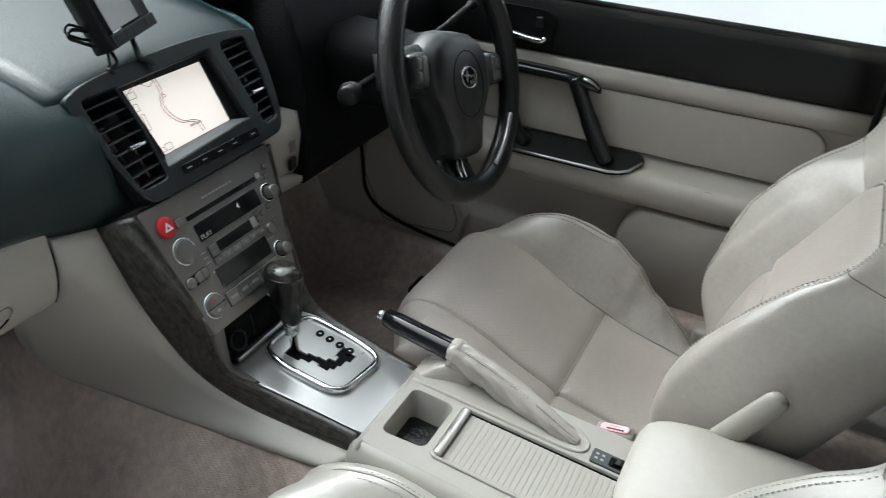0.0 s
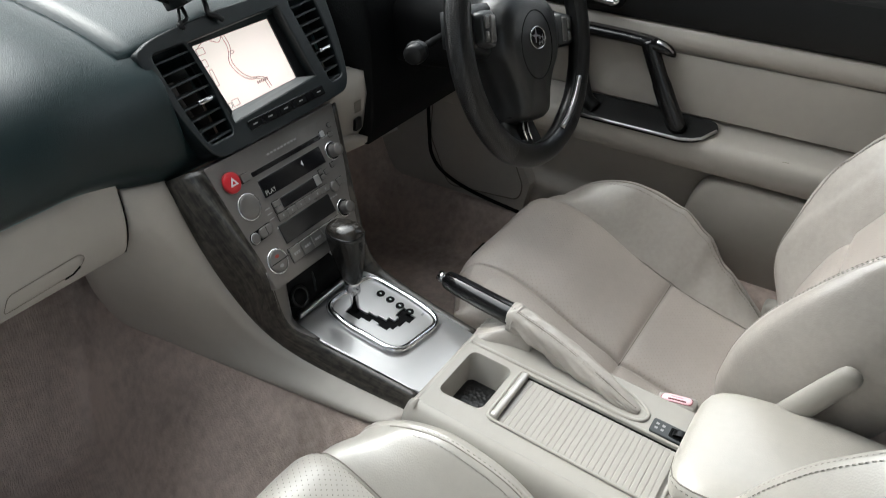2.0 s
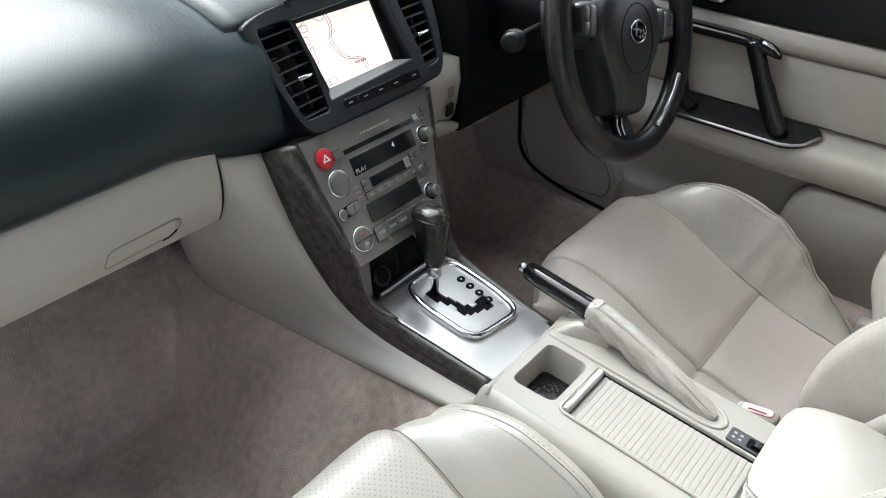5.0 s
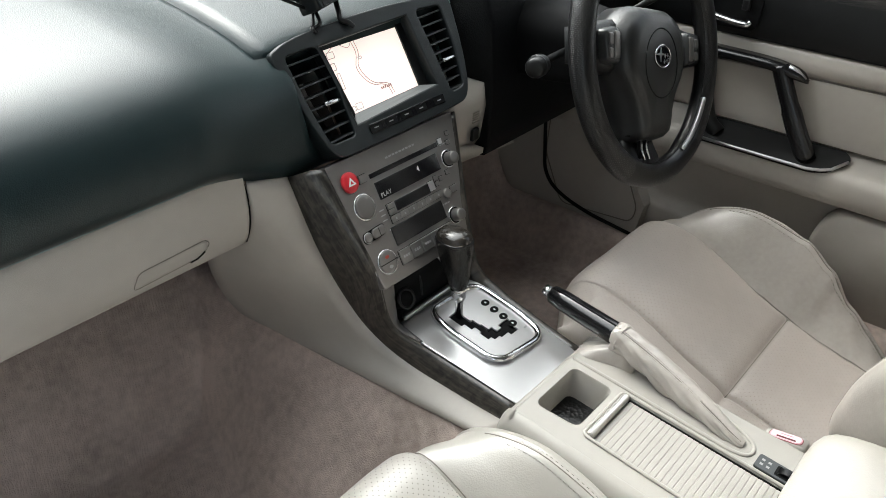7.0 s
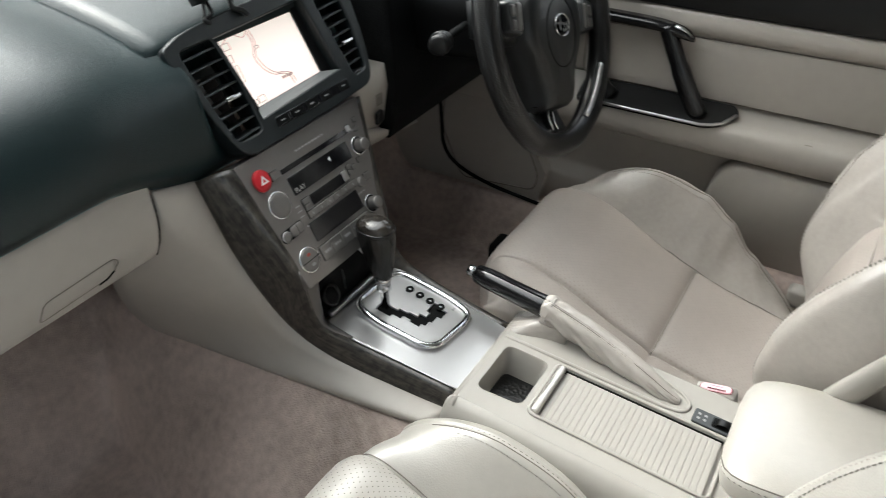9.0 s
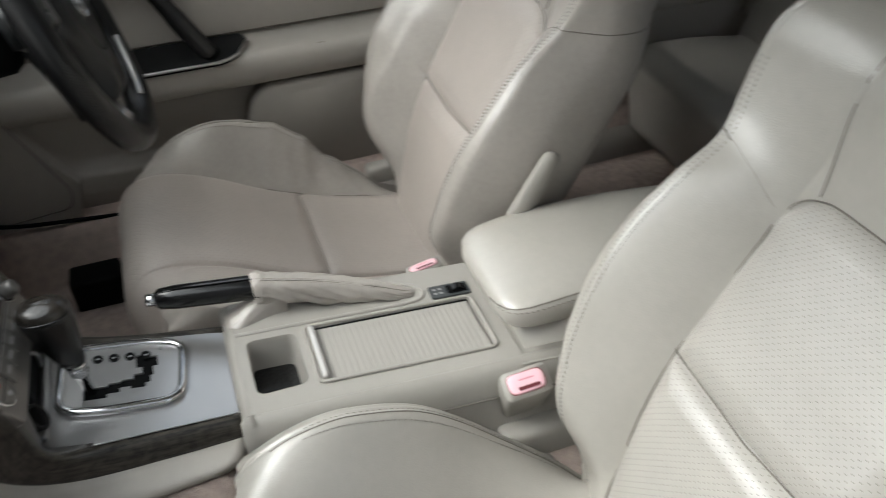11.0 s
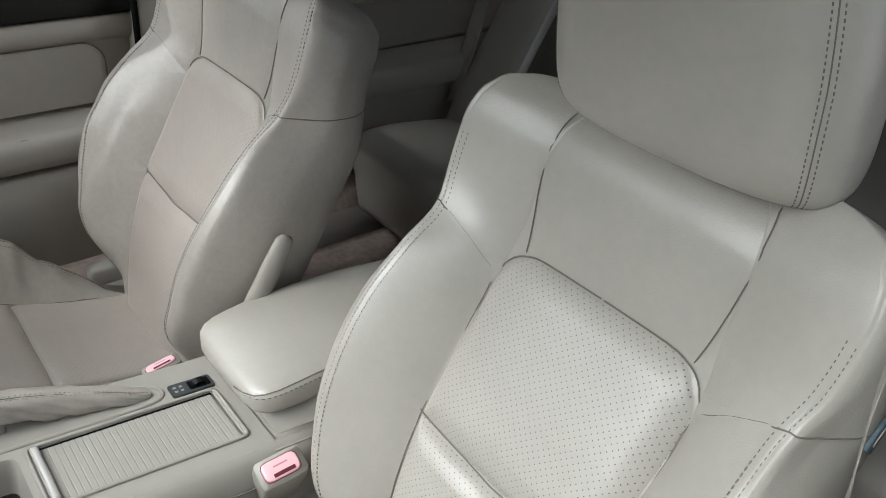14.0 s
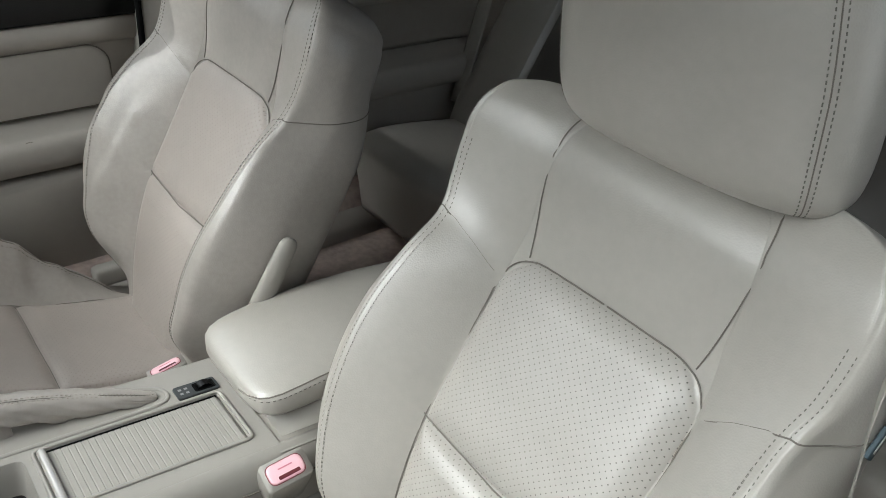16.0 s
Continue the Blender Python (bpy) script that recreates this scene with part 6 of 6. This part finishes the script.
lone("pillar_middle_left", loft([[Vector((-x, y, z)) for x, y in ((.745, -.52), (.705, -.522), (.705, -.60), (.745, -.60))] for z in (.0, .68)] + [[Vector((-x + .10, y, 1.16)) for x, y in ((.735, -.52), (.700, -.522), (.700, -.59), (.735, -.59))]]), PLASTIC, "beige pillar trim between the doors", "pillar", kind="structure")
slab("door_3", [(-.73, -1.62, .05), (-.73, -.60, .05), (-.73, -.60, .67), (-.73, -1.62, .67)], PLASTIC_2, "closed rear door beside the bench", "door")
slab("window_3", [(-.715, -1.62, .67), (-.715, -.60, .67), (-.60, -.60, 1.15), (-.58, -1.18, 1.17)], GLASS, "clear rear door glass", "window", -.004)
rd = thing("door_2", (.75, -1.0, .1), "closed rear door with beige panel and armrest", "door", kind="structure")
door_sweep("upper_trim", UP, -1.62, -.60, BLACK, "black upper trim", rd)
door_sweep("middle_panel", MID, -1.62, -.60, PLASTIC_2, "beige door panel", rd)
door_sweep("armrest", ARM, -1.40, -.60, PLASTIC_2, "beige door armrest", rd)
door_sweep("lower_panel", LOW, -1.62, -.60, PLASTIC_2, "beige lower door panel", rd)
slab("window_2", [(.715, -1.50, .665), (.715, -.60, .665), (.60, -.60, 1.15), (.58, -1.18, 1.17)], GLASS_DARK, "tinted glass of the rear door window", "window", .004)

rear = thing("rear_bench", (0, -1.15, .2), "beige leather rear bench seat with perforated back", "rear seat")


def bench(x0, x1, sec, name, material, label="", n=30, soft=.03):
    """A bench cushion: a closed section swept across, rounded at its ends."""
    cy_ = sum(p[0] for p in sec) / len(sec)
    cz_ = sum(p[1] for p in sec) / len(sec)
    rings = []
    for k in np.sin(np.linspace(-math.pi / 2, math.pi / 2, n)):
        x = (x0 + x1) / 2 + (x1 - x0) / 2 * k
        e = min(x - x0, x1 - x) / soft
        f = 1 - .22 * (max(0, 1 - e)) ** 2
        rings.append([Vector((x, cy_ + (y - cy_) * f, cz_ + (z - cz_) * f)) for y, z in sec])
    return part(name, loft(rings), material, rear, label)


CS = smooth2([(-.925, .10), (-.915, .17), (-.905, .24), (-.915, .272), (-.96, .285), (-1.05, .282), (-1.20, .262), (-1.30, .25)]) + [(-1.32, .10)]
BS = smooth2([(-1.20, .24), (-1.25, .32), (-1.325, .45), (-1.43, .62), (-1.475, .70), (-1.515, .72), (-1.57, .69)]) + [(-1.57, .24)]
bench(-.64, -.13, CS, "cushion", LEATHER)
bench(-.13, .13, CS, "cushion", LEATHER)
bench(.13, .64, CS, "cushion", LEATHER)
bench(-.50, -.12, BS, "back", PERF, "perforated leather back")
bench(-.12, .12, BS, "back", LEATHER)
bench(.12, .50, BS, "back", PERF, "perforated leather back")
for s in (1, -1):
    bench(*sorted((s * .50, s * .645)), [(y + .03, z) for y, z in BS], "side_bolster", LEATHER, soft=.03)
for x in (-.31, .31):
    bench(x - .12, x + .12, [(-1.45, .73), (-1.43, .80), (-1.45, .87), (-1.50, .89), (-1.53, .86), (-1.54, .75)], "headrest", LEATHER, soft=.05)
lone("rear_belt", tube(curve_points([(.640, -1.46, .95), (.662, -1.34, .66), (.664, -1.26, .40), (.655, -1.22, .285)], 6), .024, 8, flat=.06, up=(0, 1, 0)), mat("grey_belt_webbing", (.36, .345, .31), .8, vary=.08, scale=60), "grey seat belt hanging by the rear seat", "seat belt")
rbk = thing("rear_buckle", (.50, -1.18, .28), "small black belt buckle on the rear seat", "belt buckle")
part("body", rbox((.50, -1.18, .292), (.03, .05, .022), .006), BLACK, rbk)

# front passenger belt
belt = thing("passenger_belt", (-.64, -.53, .3), "grey seat belt hanging beside the passenger seat", "seat belt")
WEB = bpy.data.materials["grey_belt_webbing"]
part("webbing", tube(curve_points([(-.600, -.60, 1.08), (-.612, -.545, .85), (-.622, -.506, .70), (-.625, -.518, .62), (-.629, -.533, .54), (-.638, -.54, .35), (-.65, -.54, .14)], 6), .018, 8, flat=.05, up=(1, .4, 0)), WEB, belt, "grey webbing")

# ---- small things on the dash ----
rdr = thing("radar_detector", (-.02, .36, .71), "small black dash gadget with a screen on a wire stand", "gadget")
gu = Vector((.965, .20, .09)).normalized()
gv = Vector((-.10, .36, .92))
gv = (gv - gu * gv.dot(gu)).normalized()
gn = gu.cross(gv)
go = Vector((-.060, .338, .731)) + gu * .045 + gv * .030 - gn * .010
ga = frame_of(go, gu, gv)
part("body", dome(rounded([(-.045, -.030), (.045, -.030), (.045, .045), (-.045, .045)], .004), ga, -.020, .010, .97, .93), BLACK, rdr, "black plastic body")
part("display", plate(rect(-.034, -.010, .020, .032, .002), [], ga, .001, .0108), plain("grey_lcd", (.30, .30, .31), .25), rdr, smooth=False)
part("button_bar", plate(rect(-.042, -.028, .043, -.013, .002), [], ga, .003, .0135, .0006), HOUSING, rdr, smooth=False)
for i in range(4):
    part("button", plate(rect(-.038 + .020 * i, -.0262, -.0205 + .020 * i, -.0148, .001), [], ga, .001, .0143, .0004), BLACK, rdr, smooth=False)
part("dial", dome(oval(.034, .026, .0135, .0135), ga, .004, .020, .9, .8), BLACK, rdr)
part("dial_ring", ring(ga, .034, .026, .0140, .0011, .012), SATIN, rdr)
part("print", plate(rect(-.034, -.0125, -.018, -.0105), [], ga, .0003, .0113), WHITE, rdr, smooth=False)
h0 = Vector((-.068, .343, .7065))
part("stand_leg", tube(curve_points([ga(-.030, -.028, -.010), ga(-.030, -.034, -.010).lerp(h0, .5) + Vector((.004, -.004, 0)), h0 + Vector((0, 0, .004)), h0 + Vector((.003, -.004, -.001))], 5), .0026, 8), BLACK, rdr, "black wire leg")
part("stand_leg", tube(curve_points([ga(-.034, -.028, -.010), ga(-.034, -.034, -.010).lerp(h0, .5) + Vector((-.002, 0, 0)), h0 + Vector((-.001, .002, .004)), h0 + Vector((-.002, -.002, -.001))], 5), .002, 8), BLACK, rdr, "black wire leg")
h1 = Vector((-.022, .343, .709))
part("stand_leg", tube(curve_points([ga(.010, -.026, -.006), ga(.008, -.030, -.004).lerp(h1, .5), h1 + Vector((0, 0, .003)), h1 + Vector((.008, -.006, -.001)), h1 + Vector((.012, -.012, -.007))], 5), .0036, 8), BLACK, rdr, "black wire leg")
part("cable", tube(curve_points([ga(-.044, .0, -.012), ga(-.062, .010, -.016), ga(-.070, .004, -.018), ga(-.060, -.006, -.016), ga(-.044, -.020, -.012)], 6), .0022, 7), BLACK, rdr, "thin looped cable")
part("cable", tube(curve_points([ga(-.044, .004, -.016), ga(-.058, .016, -.02), ga(-.066, .010, -.022), ga(-.055, -.002, -.02), ga(-.044, -.010, -.016)], 6), .0018, 7), HOUSING, rdr, "thin looped cable")
# switch beside the column
ds = frame_of((.213, .2995, .50), (1, 0, 0), (0, .02, 1))
dsw = thing("dash_switch", (.213, .30, .48), "small black switch and slotted grille on the beige dash panel", "switch")
part("rocker", dome(rounded([(-.012, -.022), (.004, -.020), (.005, -.001), (-.010, -.003)], .003), ds, -.002, .004, .92, .7), BLACK, dsw)
for i in range(5):
    part("grille_slot", plate(rect(-.010, .009 + .0038 * i, .006, .0108 + .0038 * i), [], ds, .001, .0025), SEAM, dsw, smooth=False)
# driver side vent
dv = thing("air_vent", (.56, .37, .70), "black air vent with thin slats and a chrome tab", "air vent", "dash vents")
va = frame_of((.56, .352, .70), (1, 0, 0), (0, .35, .93))
part("frame", plate(rect(-.055, -.042, .055, .042, .01), [rect(-.045, -.034, .045, .034, .008)], va, .02, .004), HOUSING, dv, smooth=False)
part("duct", plate(rect(-.05, -.04, .05, .04), [], va, .004, -.016), BLACK_M, dv, smooth=False)
for i in range(7):
    part("slat", rbox(va(0, -.029 + .0096 * i, -.004), (.09, .0022, .012), .0006, 1, axes((1, 0, 0), (0, .35, .93))), SLAT, dv)
part("tab", rbox(va(.01, 0, .004), (.018, .006, .006), .002, 2, axes((1, 0, 0), (0, .35, .93))), SATIN, dv)
lone("floor_box", rbox((.545, .208, .058), (.06, .09, .066), .008), BLACK_M, "small black bracket at the foot of the seat", "bracket")
